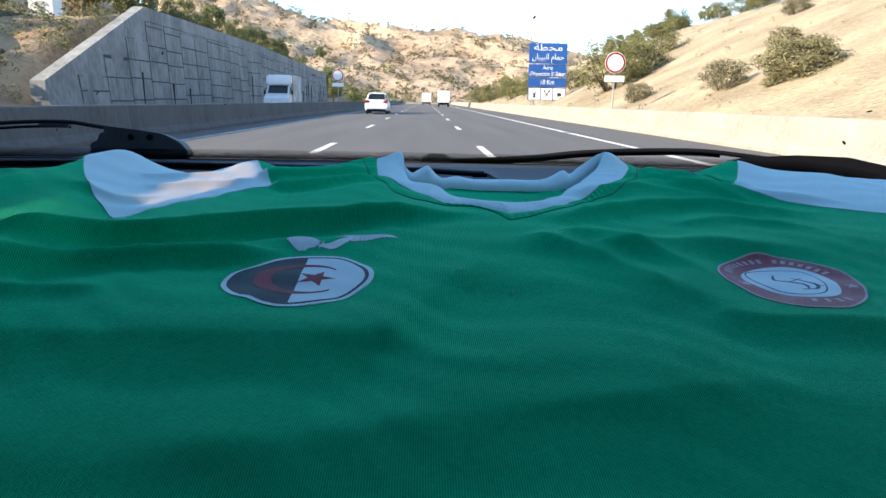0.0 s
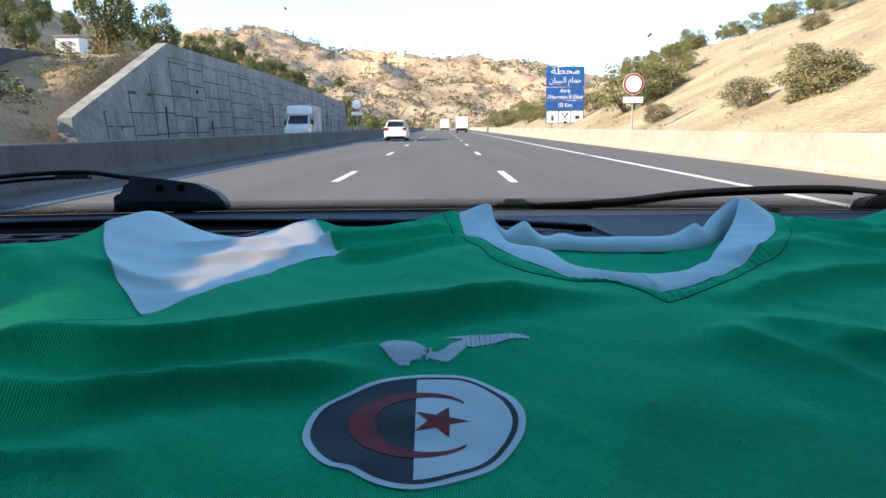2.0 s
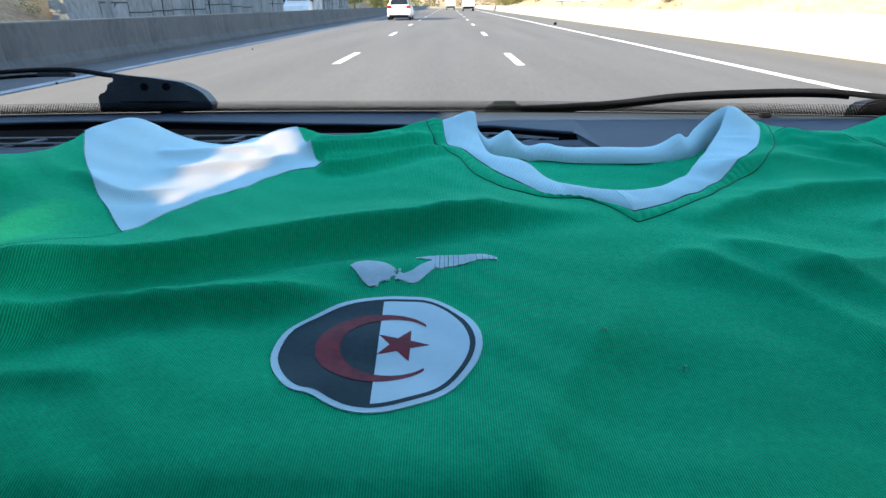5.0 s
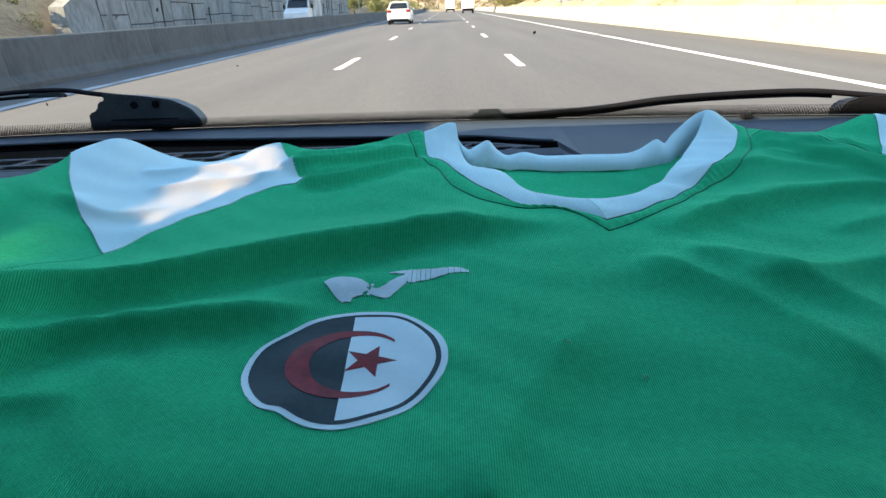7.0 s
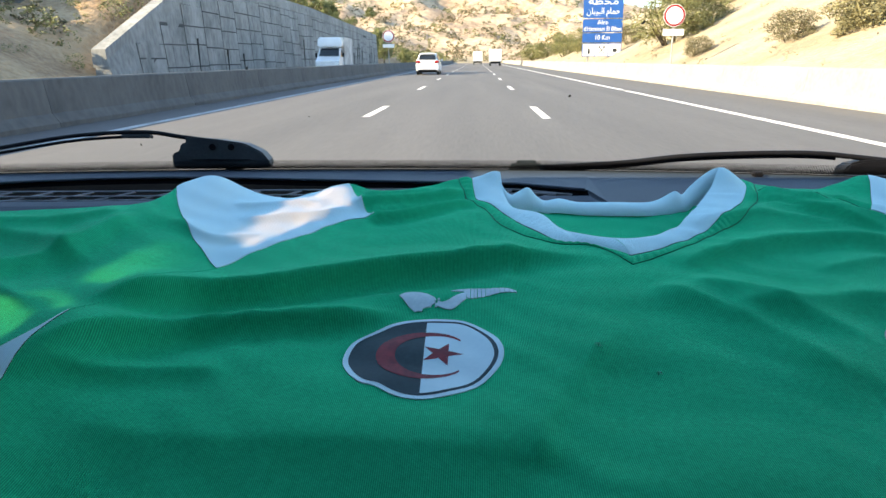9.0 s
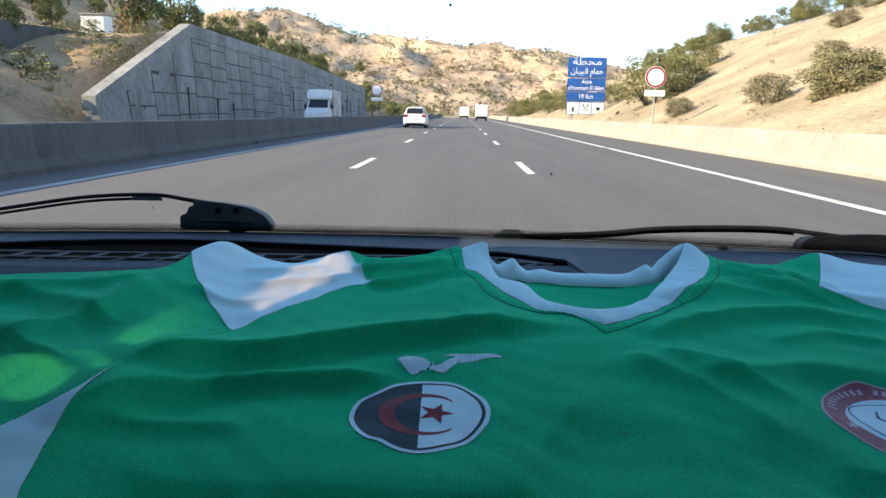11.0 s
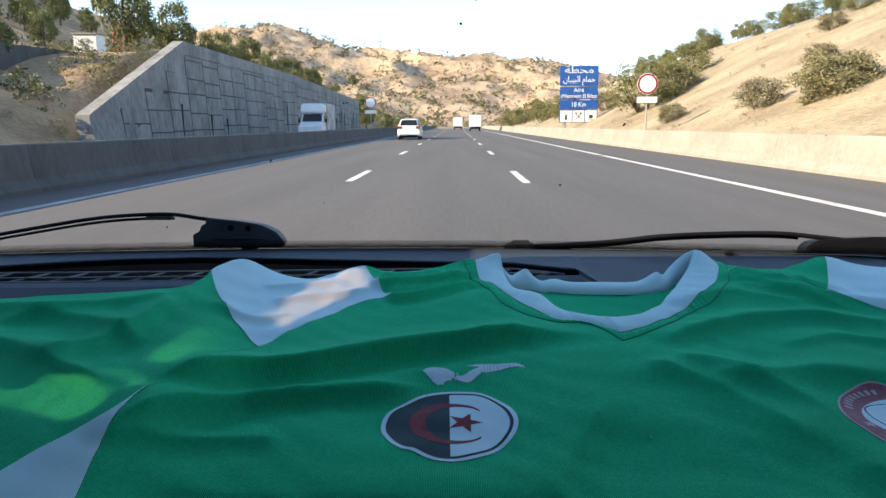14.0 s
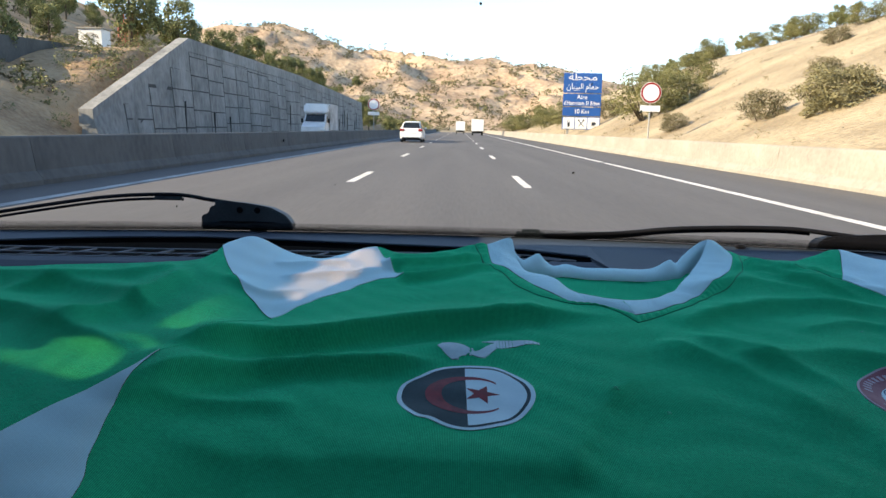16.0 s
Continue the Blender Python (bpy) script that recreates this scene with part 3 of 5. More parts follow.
scrub("mountain_scrub", 3000, mountain_spot, .5, 3.0, 51, SCRUB, "dark dry scrub scattered over the far mountainside", 96, .15)
scrub("mountain_bushes", 420, mountain_spot, .9, 3.6, 52, LEAF, "olive bushes scattered over the far mountainside", 128, .14)
scrub("hillside_scrub", 700, lambda r: (-22 - 62 * r.random(), r.uniform(2, 320)), .4, 1.7, 53, SCRUB, "low dry scrub on the steep hillside", 128, .14)
scrub("slope_scrub", 210, lambda r: (-19.5 - 26 * r.random(), r.uniform(10, 62)), .25, 1.2, 56, LEAF, "dry scrub and bushes on the slope beside the wall", 320, .085)
scrub("bank_grass_tufts", 500, lambda r: (10 + 22 * r.random(), r.uniform(12, 150)), .10, .35, 54, SCRUB, "low dry grass tufts on the sunlit bank", 96, .10)
scrub("verge_trees", 60, lambda r: (r.uniform(-22, -9), r.uniform(165, 225)), 1.2, 3.2, 55, LEAF, "roadside bushes where the road bends away", 256, .11)

# ---- vehicles ----
def wheel(root, x, y, r=.31, w=.2):
    bm = bmesh.new()
    cyl(bm, (x - w / 2, y, r), (x + w / 2, y, r), r, n=20)
    t = part("wheel", bm, RUBBER, root)
    bm = bmesh.new()
    cyl(bm, (x - w / 2 - .01, y, r), (x + w / 2 + .01, y, r), r * .6, n=16)
    part("rim", bm, CHROME, t)


def hatchback(x, y):
    """A tall white five-door car seen from behind."""
    c = empty("white_car", (x, y, 0))
    secs = [(-2.06, .36, .90, .78), (-2.02, .27, 1.02, .85), (-1.35, .24, 1.05, .88), (0, .22, 1.02, .89), (1.3, .22, .97, .88), (1.95, .26, .78, .82), (2.08, .36, .66, .74)]
    vs, fs = [], []
    for yy, z0, z1, hw in secs:
        vs += [(-hw, yy, z0 + .06), (-hw + .05, yy, z0), (hw - .05, yy, z0), (hw, yy, z0 + .06), (hw + .02, yy, (z0 + z1) / 2), (hw - .03, yy, z1 - .06), (hw - .10, yy, z1), (-hw + .10, yy, z1), (-hw + .03, yy, z1 - .06), (-hw - .02, yy, (z0 + z1) / 2)]
    for j in range(len(secs) - 1):
        fs += [(j * 10 + i, j * 10 + (i + 1) % 10, j * 10 + 10 + (i + 1) % 10, j * 10 + 10 + i) for i in range(10)]
    fs += [tuple(range(10)), tuple(range(60, 70))]
    mesh_object("body", vs, fs, CARPAINT, c, smooth=False)
    cab = [(-2.00, 1.02, .78), (-1.72, 1.46, .66), (-1.45, 1.55, .63), (-.5, 1.60, .62), (.35, 1.53, .62), (1.10, 1.00, .76)]
    vs, fs = [], []
    for yy, z, hw in cab:
        vs += [(-.80, yy, .95), (-hw, yy, z - .06), (-hw + .08, yy, z), (hw - .08, yy, z), (hw, yy, z - .06), (.80, yy, .95)]
    for j in range(len(cab) - 1):
        fs += [(j * 6 + i, j * 6 + i + 1, j * 6 + 7 + i, j * 6 + 6 + i) for i in range(5)]
    roof = mesh_object("roof", vs, fs, CARPAINT, c, smooth=False)
    part("spoiler", boxes((-.60, .60, -1.86, -1.50, 1.49, 1.545), bevel=.02), CARPAINT, roof)
    mesh_object("rear_window", [(-.66, -1.99, 1.09), (.66, -1.99, 1.09), (.57, -1.765, 1.44), (-.57, -1.765, 1.44), (-.66, -1.97, 1.09), (.66, -1.97, 1.09), (.57, -1.745, 1.44), (-.57, -1.745, 1.44)],
                [(0, 1, 2, 3), (7, 6, 5, 4), (0, 4, 5, 1), (1, 5, 6, 2), (2, 6, 7, 3), (3, 7, 4, 0)], CARGLASS, c, "dark rear window")
    for s in (-1, 1):
        for y0, y1, t0, t1 in ((-1.62, -.62, -1.45, -.62), (-.54, .80, -.54, .32)):
            mesh_object("side_window", [(s * .815, y0, 1.06), (s * .815, y1, 1.06), (s * .69, t1, 1.45), (s * .69, t0, 1.45)], [(0, 1, 2, 3)], CARGLASS, c, "dark side window")
        lamp = part("tail_light", boxes((s * .70 - .17, s * .70 + .17, -2.10, -1.95, .86, 1.03), bevel=.03), TAIL, c, "dark red tail light")
        part("lamp_trim", boxes((s * .70 - .19, s * .70 + .16, -2.075, -1.98, .83, .86)), BLACK, lamp)
        part("wing_mirror", boxes((s * .96 - .09, s * .96 + .09, .60, .72, 1.0, 1.14), bevel=.03), CARPAINT, c)
        for yy in (-.95, .1):
            part("door_handle", boxes((s * .895 - .02, s * .895 + .02, yy - .09, yy + .09, .88, .915), bevel=.008), CARPAINT, c)
    part("bumper", boxes((-.84, .84, -2.14, -1.95, .36, .64), bevel=.05), CARPAINT, c)
    part("lower_bumper", boxes((-.70, .70, -2.12, -1.95, .25, .36), bevel=.03), BLACK, c, "black lower bumper")
    part("number_plate", boxes((-.26, .26, -2.11, -2.07, .68, .79)), SIGN_WHITE, c, "blank pale number plate")
    part("underside", boxes((-.76, .76, -2.0, 1.9, .18, .34)), BLACK, c)
    for s in (-1, 1):
        for yy in (-1.30, 1.32):
            wheel(c, s * .76, yy, .33)
    return tagged(c, "tall white five-door car with dark rear window driving ahead", "car")


hatchback(-3.7, 56.0)


def box_van(name, x, y, facing, label, grubby=False, h=2.9):
    """A van with a box body; facing +1 drives away, -1 comes towards."""
    c = empty(name, (x, y, 0))
    f = facing
    bm = bmesh.new()
    box(bm, -1.05, 1.05, min(-2.4 * f, 1.3 * f), max(-2.4 * f, 1.3 * f), .75, h, .04)
    part("cargo_box", bm, CANVAS if grubby else CARPAINT, c, "grubby grey cargo box" if grubby else "")
    ys = sorted((1.3 * f, 2.3 * f))
    bm = bmesh.new()
    vs = [(-.95, 1.32, .45), (.95, 1.32, .45), (.95, 3.3, .45), (-.95, 3.3, .45), (-.95, 3.3, 1.05), (.95, 3.3, 1.05), (-.92, 2.6, 1.35), (.92, 2.6, 1.35), (-.85, 1.95, 2.05), (.85, 1.95, 2.05), (-.85, 1.32, 2.1), (.85, 1.32, 2.1)]
    v = [bm.verts.new((px, py * f, pz)) for px, py, pz in vs]
    for q in ((3, 2, 5, 4), (4, 5, 7, 6), (6, 7, 9, 8), (8, 9, 11, 10), (0, 3, 4, 6, 8, 10), (1, 11, 9, 7, 5, 2), (0, 1, 2, 3), (0, 10, 11, 1)):
        bm.faces.new([v[i] for i in q])
    bmesh.ops.recalc_face_normals(bm, faces=bm.faces)
    part("cab", bm, CARPAINT, c)
    mesh_object("windscreen", [(-.80, 2.56 * f, 1.42), (.80, 2.56 * f, 1.42), (.74, 2.03 * f, 2.0), (-.74, 2.03 * f, 2.0)], [(0, 1, 2, 3)], CARGLASS, c, "dark windscreen").location = (0, .02 * f, .03)
    for s in (-1, 1):
        mesh_object("side_window", [(s * .955, 1.5 * f, 1.4), (s * .955, 2.45 * f, 1.4), (s * .875, 1.98 * f, 1.95), (s * .875, 1.5 * f, 1.95)], [(0, 1, 2, 3)], CARGLASS, c)
        part("headlight", boxes((s * .72 - .16, s * .72 + .16, 3.3 * f - .03, 3.3 * f + .03, .78, .98), bevel=.01), SIGN_WHITE, c)
        part("wing_mirror", boxes((s * 1.1 - .07, s * 1.1 + .07, 2.2 * f - .05, 2.2 * f + .05, 1.35, 1.7), bevel=.02), BLACK, c)
        for yy in (-1.5, 2.4):
            wheel(c, s * .85, yy * f, .36, .22)
    part("bumper", boxes((-.95, .95, 3.28 * f - .08, 3.28 * f + .08, .35, .62), bevel=.03), BLACK, c)
    bm = bmesh.new()
    box(bm, -1.0, 1.0, min(1.25 * f, 2.2 * f), max(1.25 * f, 2.2 * f), 2.12, h, .12, (.05, .1))
    part("wind_deflector", bm, CARPAINT, c)
    part("chassis", boxes((-.8, .8, -2.3, 2.6, .4, .78)), BLACK, c)
    return tagged(c, label, "van")


box_van("box_van", -11.8, 60, -1, "white box van with a grubby cargo body in the far carriageway", True)
box_van("delivery_van", 3.2, 128, 1, "white delivery van driving far down the motorway", h=2.8)
box_van("delivery_van", .2, 165, 1, "white delivery van driving far down the motorway", h=2.8)


# ---- signs and masts ----
def text_mesh(name, body, size, material, parent, place_at, width=None, label=""):
    cu = bpy.data.curves.new(name, "FONT")
    cu.body, cu.size, cu.align_x, cu.align_y, cu.extrude = body, size, "CENTER", "CENTER", .004
    tmp = new(name, cu)
    bpy.context.view_layer.update()
    me = bpy.data.meshes.new_from_object(tmp.evaluated_get(bpy.context.evaluated_depsgraph_get()))
    bpy.data.objects.remove(tmp)
    me.materials.clear()
    me.materials.append(material)
    ob = new(name, me)
    ob.parent = parent
    s = 1.0
    if width and len(me.vertices):
        w = max(v.co.x for v in me.vertices) - min(v.co.x for v in me.vertices)
        s = width / w if w > 0 else 1.0
    ob.matrix_basis = Matrix.Translation(place_at) @ Matrix.Rotation(radians(90), 4, "X") @ Matrix.Diagonal((s, 1.0, 1.0, 1.0))
    if label:
        ob["label"] = label
    return ob


def service_sign(x, y):
    """Blue motorway services sign of four stacked panels on two posts."""
    s = empty("motorway_sign", (x, y, 0))
    w = 1.75
    for px in (-1.2, 1.2):
        part("post", boxes((px - .09, px + .09, .10, .26, -.3, 6.2), bevel=.01), GALV, s)
    for nm, z0, z1, m in (("blue_panel", 4.55, 6.35, SIGN_BLUE), ("blue_panel", 3.34, 4.47, SIGN_BLUE), ("blue_panel", 2.46, 3.26, SIGN_BLUE), ("pictogram_panel", 1.25, 2.38, SIGN_BLUE)):
        part(nm, boxes((-w, w, 0, .06, z0, z1), bevel=.012), m, s)
    for k in (-1, 0, 1):
        part("pictogram_field", boxes((k * 1.14 - .53, k * 1.14 + .53, -.012, .004, 1.30, 2.33)), SIGN_WHITE, s, "white square pictogram field")
    text_mesh("lettering", "\uFE94\uFEC4\uFEA4\uFEE3", .85, SIGN_WHITE, s, (0, -.006, 5.95), 2.6, "white Arabic lettering")
    text_mesh("lettering", "\uFEE5\uFE8E\uFE92\uFEF4\uFE92\uFEDF\uFE8D \uFEE1\uFE8E\uFEE4\uFEA3", .75, SIGN_WHITE, s, (0, -.006, 5.12), 2.9, "white Arabic lettering")
    text_mesh("lettering", "Aire", .55, SIGN_WHITE, s, (0, -.006, 4.17), None, "white lettering")
    text_mesh("lettering", "d'Hammam El Biban", .52, SIGN_WHITE, s, (0, -.006, 3.62), 3.3, "white lettering")
    text_mesh("lettering", "10 Km", .60, SIGN_WHITE, s, (0, -.006, 2.86), 1.25, "white lettering")
    pump = boxes((-1.24, -1.04, -.022, -.011, 1.48, 1.85), (-1.26, -1.02, -.022, -.011, 1.85, 1.90), (-1.25, -1.03, -.022, -.011, 2.07, 2.10), (-1.25, -1.22, -.022, -.011, 1.90, 2.07), (-1.06, -1.03, -.022, -.011, 1.90, 2.07))
    part("fuel_pictogram", pump, SIGN_DARK, s)
    for a in (-1, 1):
        bm = bmesh.new()
        cyl(bm, (a * .26, -.016, 1.5), (-a * .22, -.016, 2.05), .022, .03, 8)
        box(bm, -a * .22 - .07, -a * .22 + .07, -.022, -.011, 2.0, 2.16)
        part("cutlery_pictogram", bm, SIGN_DARK, s)
    part("cup_pictogram", boxes((.98, 1.30, -.022, -.011, 1.62, 1.92), (1.30, 1.36, -.022, -.011, 1.70, 1.85), (.88, 1.42, -.022, -.011, 1.50, 1.53)), SIGN_DARK, s)
    return tagged(s, "tall blue motorway services sign with white lettering", "road sign")


service_sign(11.2, 66.0)


def round_sign(x, y):
    s = empty("round_road_sign", (x, y, 0))
    bm = bmesh.new()
    cyl(bm, (0, .05, .6), (0, .05, 3.5), .04, n=10)
    part("post", bm, GALV, s)
    bm = bmesh.new()
    cyl(bm, (0, -.02, 3.05), (0, .01, 3.05), .52, n=32)
    d = part("disc", bm, SIGN_WHITE, s, "white round disc with a pale red rim")
    bm = bmesh.new()
    bmesh.ops.create_circle(bm, segments=32, radius=.5)
    ring = [(r * math.cos(a), -.026, 3.05 + r * math.sin(a)) for r in (.41, .50) for a in np.linspace(0, 2 * math.pi, 32, endpoint=False)]
    bm.free()
    mesh_object("rim", ring, [(i, (i + 1) % 32, 32 + (i + 1) % 32, 32 + i) for i in range(32)], TAIL, d)
    part("plate", boxes((-.5, .5, -.02, .01, 2.12, 2.42), bevel=.005), SIGN_WHITE, s)
    return tagged(s, "round white road sign with a red rim and a plate", "road sign")


round_sign(-7.55, 62.0)
round_sign(9.5, 36.0)


def lattice_mast(x, y, z0, height):
    """Square lattice mast in red and white bands."""
    s = empty("radio_mast", (x, y, z0))
    levels = 14
    half = lambda z: 0.85 - 0.40 * z / height
    for k in range(levels):
        za, zb = height * k / levels, height * (k + 1) / levels
        ha, hb = half(za), half(zb)
        bm = bmesh.new()
        ca = [(-ha, -ha, za), (ha, -ha, za), (ha, ha, za), (-ha, ha, za)]
        cb = [(-hb, -hb, zb), (hb, -hb, zb), (hb, hb, zb), (-hb, hb, zb)]
        for i in range(4):
            j = (i + 1) % 4
            cyl(bm, ca[i], cb[i], .07, n=5)
            cyl(bm, cb[i], cb[j], .035, n=5)
            cyl(bm, ca[i], cb[j], .035, n=5)
            cyl(bm, ca[j], cb[i], .035, n=5)
        part("lattice_section", bm, TOWER_RED if (k // 5) % 2 == 0 else TOWER_WHITE, s, "red lattice section" if (k // 5) % 2 == 0 else "white lattice section")
    return tagged(s, "red and white steel lattice radio mast", "mast")


lattice_mast(-40.0, 86, float(land(np.array([-40.0]), np.array([86.]))[0]) - .5, 20)
pole = empty("pole", (-35.0, 86, float(land(np.array([-35.]), np.array([86.]))[0]) - .4))
bm = bmesh.new()
cyl(bm, (0, 0, 0), (0, 0, 9.0), .13, .09, 10)
part("shaft", bm, CONCRETE, pole)
part("cap", boxes((-.14, .14, -.14, .14, 8.95, 9.1)), GALV, pole)
tagged(pole, "slim pale concrete pole on the hillside", "pole")


def equipment_hut(x, y):
    """A small plastered cabin with a flat roof slab and a steel door at the foot of the mast."""
    z = float(land(np.array([x]), np.array([y]))[0])
    h = empty("equipment_hut", (x, y, z - .3))
    part("wall", boxes((-1.3, 1.3, -1.0, 1.0, 0, 2.6), bevel=.02), TOWER_WHITE, h)
    part("roof", boxes((-1.45, 1.45, -1.15, 1.15, 2.6, 2.76), bevel=.03), CONCRETE, h, "flat concrete roof slab")
    d = part("door", boxes((-.4, .4, -1.04, -1.0, .3, 2.2), bevel=.01), GALV, h)
    part("handle", boxes((.24, .32, -1.09, -1.04, 1.15, 1.22)), BLACK, d)
    return tagged(h, "small whitewashed equipment hut beside the radio mast", "hut")


equipment_hut(-41.0, 80)

# ---- the car round the camera ----
def glass_foot(x):
    """Where the windscreen meets the dashboard."""
    return .668 - .25 * (np.asarray(x, float) + .12) ** 2


SLOPE = radians(49)


def dash_z(x, y):
    return np.where(np.asarray(y) < .56, .985 + .12 * (np.asarray(y) - .42) - .009 - .025 * sstep(.50, .42, np.asarray(y)), .9928)


def in_vent(x, y):
    """The long defroster slot: a straight near edge and an arched far edge."""
    near = np.interp(x, [-.46, -.27, .055], [.539, .543, .556])
    far = np.interp(x, [-.46, -.42, -.376, -.34, -.30, -.25, -.20, -.15, .015, .045, .06], [.548, .566, .582, .595, .605, .611, .609, .602, .583, .566, .5585])
    return (near + far) / 2, (far - near) / 2


dx = np.linspace(-1.1, .55, 166)
rows = []
dv = []
for i, x in enumerate(dx):
    foot = float(glass_foot(x))
    mid, half = (float(q) for q in in_vent(np.array(x), 0)) if -.46 <= x <= .06 else (.53, 0.0)
    rows.append([(-.25, None), (.0, None), (.2, None), (.4, None), (mid - half - .012, None), (mid - half - .002, None), (mid - half, -.002), (mid - half, -.03 if half > .002 else 0.0), (mid + half, -.03 if half > .002 else 0.0),
                 (mid + half, -.002), (mid + half + .004, .0015), (mid + half + .010, None), (.634, None), (foot - .004, None), (foot + .01, -.012)])
k = len(rows[0])
for x, col in zip(dx, rows):
    for y, drop in col:
        z = float(dash_z(x, y)) - .03 * float(sstep(.30, .5, x)) - .05 * float(sstep(.0, -.25, y))
        dv.append((x, y, z + (drop or 0.0)))
df = [(i * k + j, (i + 1) * k + j, (i + 1) * k + j + 1, i * k + j + 1) for i in range(len(dx) - 1) for j in range(k - 1)]
dashboard = mesh_object("dashboard", dv, df, DASH)
dashboard.data.materials.append(VENT_BLACK)
for f in dashboard.data.polygons:
    if f.index % (k - 1) in (6, 7, 8, 9) and min(abs(dashboard.data.vertices[v].co.z - .9928) for v in f.vertices) < .05 and -.46 < f.center.x < .06:
        f.material_index = 1
tagged(dashboard, "dark grey grained plastic dashboard top under the windscreen", "dashboard", kind="structure")

vent = empty("defroster_vent", (0, 0, 0))
def vent_edge(x, into):
    m, h = (float(v) for v in in_vent(np.array(x), 0))
    return m - h + min(into, 2 * h)


g = np.linspace(-.455, .05, 60)
for into in (.0015, .015, .032):
    tube("grille_bar", [(x, vent_edge(x, into), .9900 + .02 * into) for x in g], .0010, SLAT, vent, n=5)
for q in range(17):
    x = -.452 + .0295 * q
    tube("grille_slat", [(x, vent_edge(x, .0), .9892), (x + .020, vent_edge(x + .020, .033), .9902)], .0009, SLAT, vent, n=5)
back = [p for x in g for p in ((x, vent_edge(x, .033), .978), (x, vent_edge(x, .2) - .0005, .9905))]
mesh_object("vent_back", back, [(2 * i, 2 * i + 2, 2 * i + 3, 2 * i + 1) for i in range(len(g) - 1)], VENT_BROWN, vent, "brownish black sloping back of the slot")
lip = [(x, float(in_vent(np.array(x), 0)[0] + in_vent(np.array(x), 0)[1] + .002), .9945) for x in np.linspace(-.46, .058, 60)]
tube("lip", lip, .0012, DASH, vent, n=6)
tagged(vent, "long black slatted defroster vent set in the dashboard", "vent")


# windscreen with its dotted black border
def glass_at(x, up):
    """A point on the inner face of the windscreen, up metres along it from its foot."""
    return (x, float(glass_foot(x)) - up * math.cos(SLOPE), .9905 + up * math.sin(SLOPE) - .03 * float(sstep(.30, .5, x)))


windscreen = empty("windscreen", (0, 0, 0))
wx = np.linspace(-1.1, .55, 34)
us = [0, .25, .5, .715]
gv = [glass_at(x, u) for x in wx for u in us]
gf = [(i * 4 + j, i * 4 + j + 4, i * 4 + j + 5, i * 4 + j + 1) for i in range(len(wx) - 1) for j in range(3)]
pane = mesh_object("pane", gv, gf, GLASS, windscreen, smooth=True)
pane.visible_shadow = False
dots_v, dots_f = [], []
for row in range(8):
    r = .00098 - .00007 * row
    for i in range(640):
        x = -.72 + .0017 * i + (.00085 if row % 2 else 0)
        c = glass_at(x, .0062 + .0013 * row)
        b = len(dots_v)
        dots_v += [(c[0] + r * math.cos(a), c[1] - .0012 - r * math.sin(a) * math.cos(SLOPE), c[2] - .0008 + r * math.sin(a) * math.sin(SLOPE)) for a in np.arange(6) * math.pi / 3]
        dots_f.append(tuple(range(b, b + 6)))
tagged(mesh_object("dot_border", dots_v, dots_f, FRIT, windscreen, "dotted black ceramic border"), kind="stuff")
bx = np.linspace(-1.1, .55, 80)
bv = [p for x in bx for p in ((x, glass_at(x, .0)[1] - .002, glass_at(x, .0)[2] - .004), (x, glass_at(x, .0055)[1] - .002, glass_at(x, .0055)[2] - .001))]
mesh_object("solid_border", bv, [(2 * i, 2 * i + 2, 2 * i + 3, 2 * i + 1) for i in range(len(bx) - 1)], FRIT, windscreen, "solid black ceramic border")
sp = random.Random(8)
for k in range(26):
    c = glass_at(sp.uniform(-.5, .45), sp.uniform(.03, .34))
    s = sp.uniform(.0004, .0010)
    a, l = sp.uniform(0, 3.1), sp.uniform(1, 3)
    e = [(s * l * math.cos(q) * math.cos(a) - s * math.sin(q) * math.sin(a), s * l * math.cos(q) * math.sin(a) + s * math.sin(q) * math.cos(a)) for q in np.arange(7) * 2 * math.pi / 7]
    mesh_object("insect_speck", [(c[0] + u, c[1] - .001 - v * math.cos(SLOPE), c[2] - .001 + v * math.sin(SLOPE)) for u, v in e], [tuple(range(7))], SPECK, windscreen, "dried insect speck")
tagged(windscreen, "raked car windscreen with a dotted black lower border", "windscreen", kind="structure")

# cowl under the wipers
cowl = mesh_object("cowl", [(x, y, z) for x in np.linspace(-1.1, .55, 12) for y, z in ((float(glass_foot(x)) + .004, .972), (float(glass_foot(x)) + .06, .968), (.95, .91), (1.6, .75), (1.65, .5))],
                   [(i * 5 + j, i * 5 + j + 1, i * 5 + j + 6, i * 5 + j + 5) for i in range(11) for j in range(4)], BLACK)
tagged(cowl, "black plastic cowl and bonnet below the windscreen", "bonnet", kind="structure")


def hub(root, x, y, z, flip=1, w=.085, h=.024):
    """Moulded wiper arm cap: flat heel, rounded nose."""
    prof = [(-.5, 0), (-.5, .45), (-.42, .55), (-.40, .78), (-.34, .80), (-.36, 1.0), (-.05, .92), (.25, .78), (.42, .52), (.5, .2), (.5, 0)]
    bm = bmesh.new()
    f = [bm.verts.new((x + flip * px * w, y, z + pz * h)) for px, pz in prof]
    b = [bm.verts.new((x + flip * px * w * .94, y + .022, z + pz * h * .9)) for px, pz in prof]
    bm.faces.new(f)
    bm.faces.new(b[::-1])
    for i in range(len(prof)):
        j = (i + 1) % len(prof)
        bm.faces.new((f[j], f[i], b[i], b[j]))
    bmesh.ops.recalc_face_normals(bm, faces=bm.faces)
    bmesh.ops.bevel(bm, geom=[e for e in bm.edges], offset=.0011, segments=2, affect="EDGES")
    return part("arm_cap", bm, RUBBER, root)


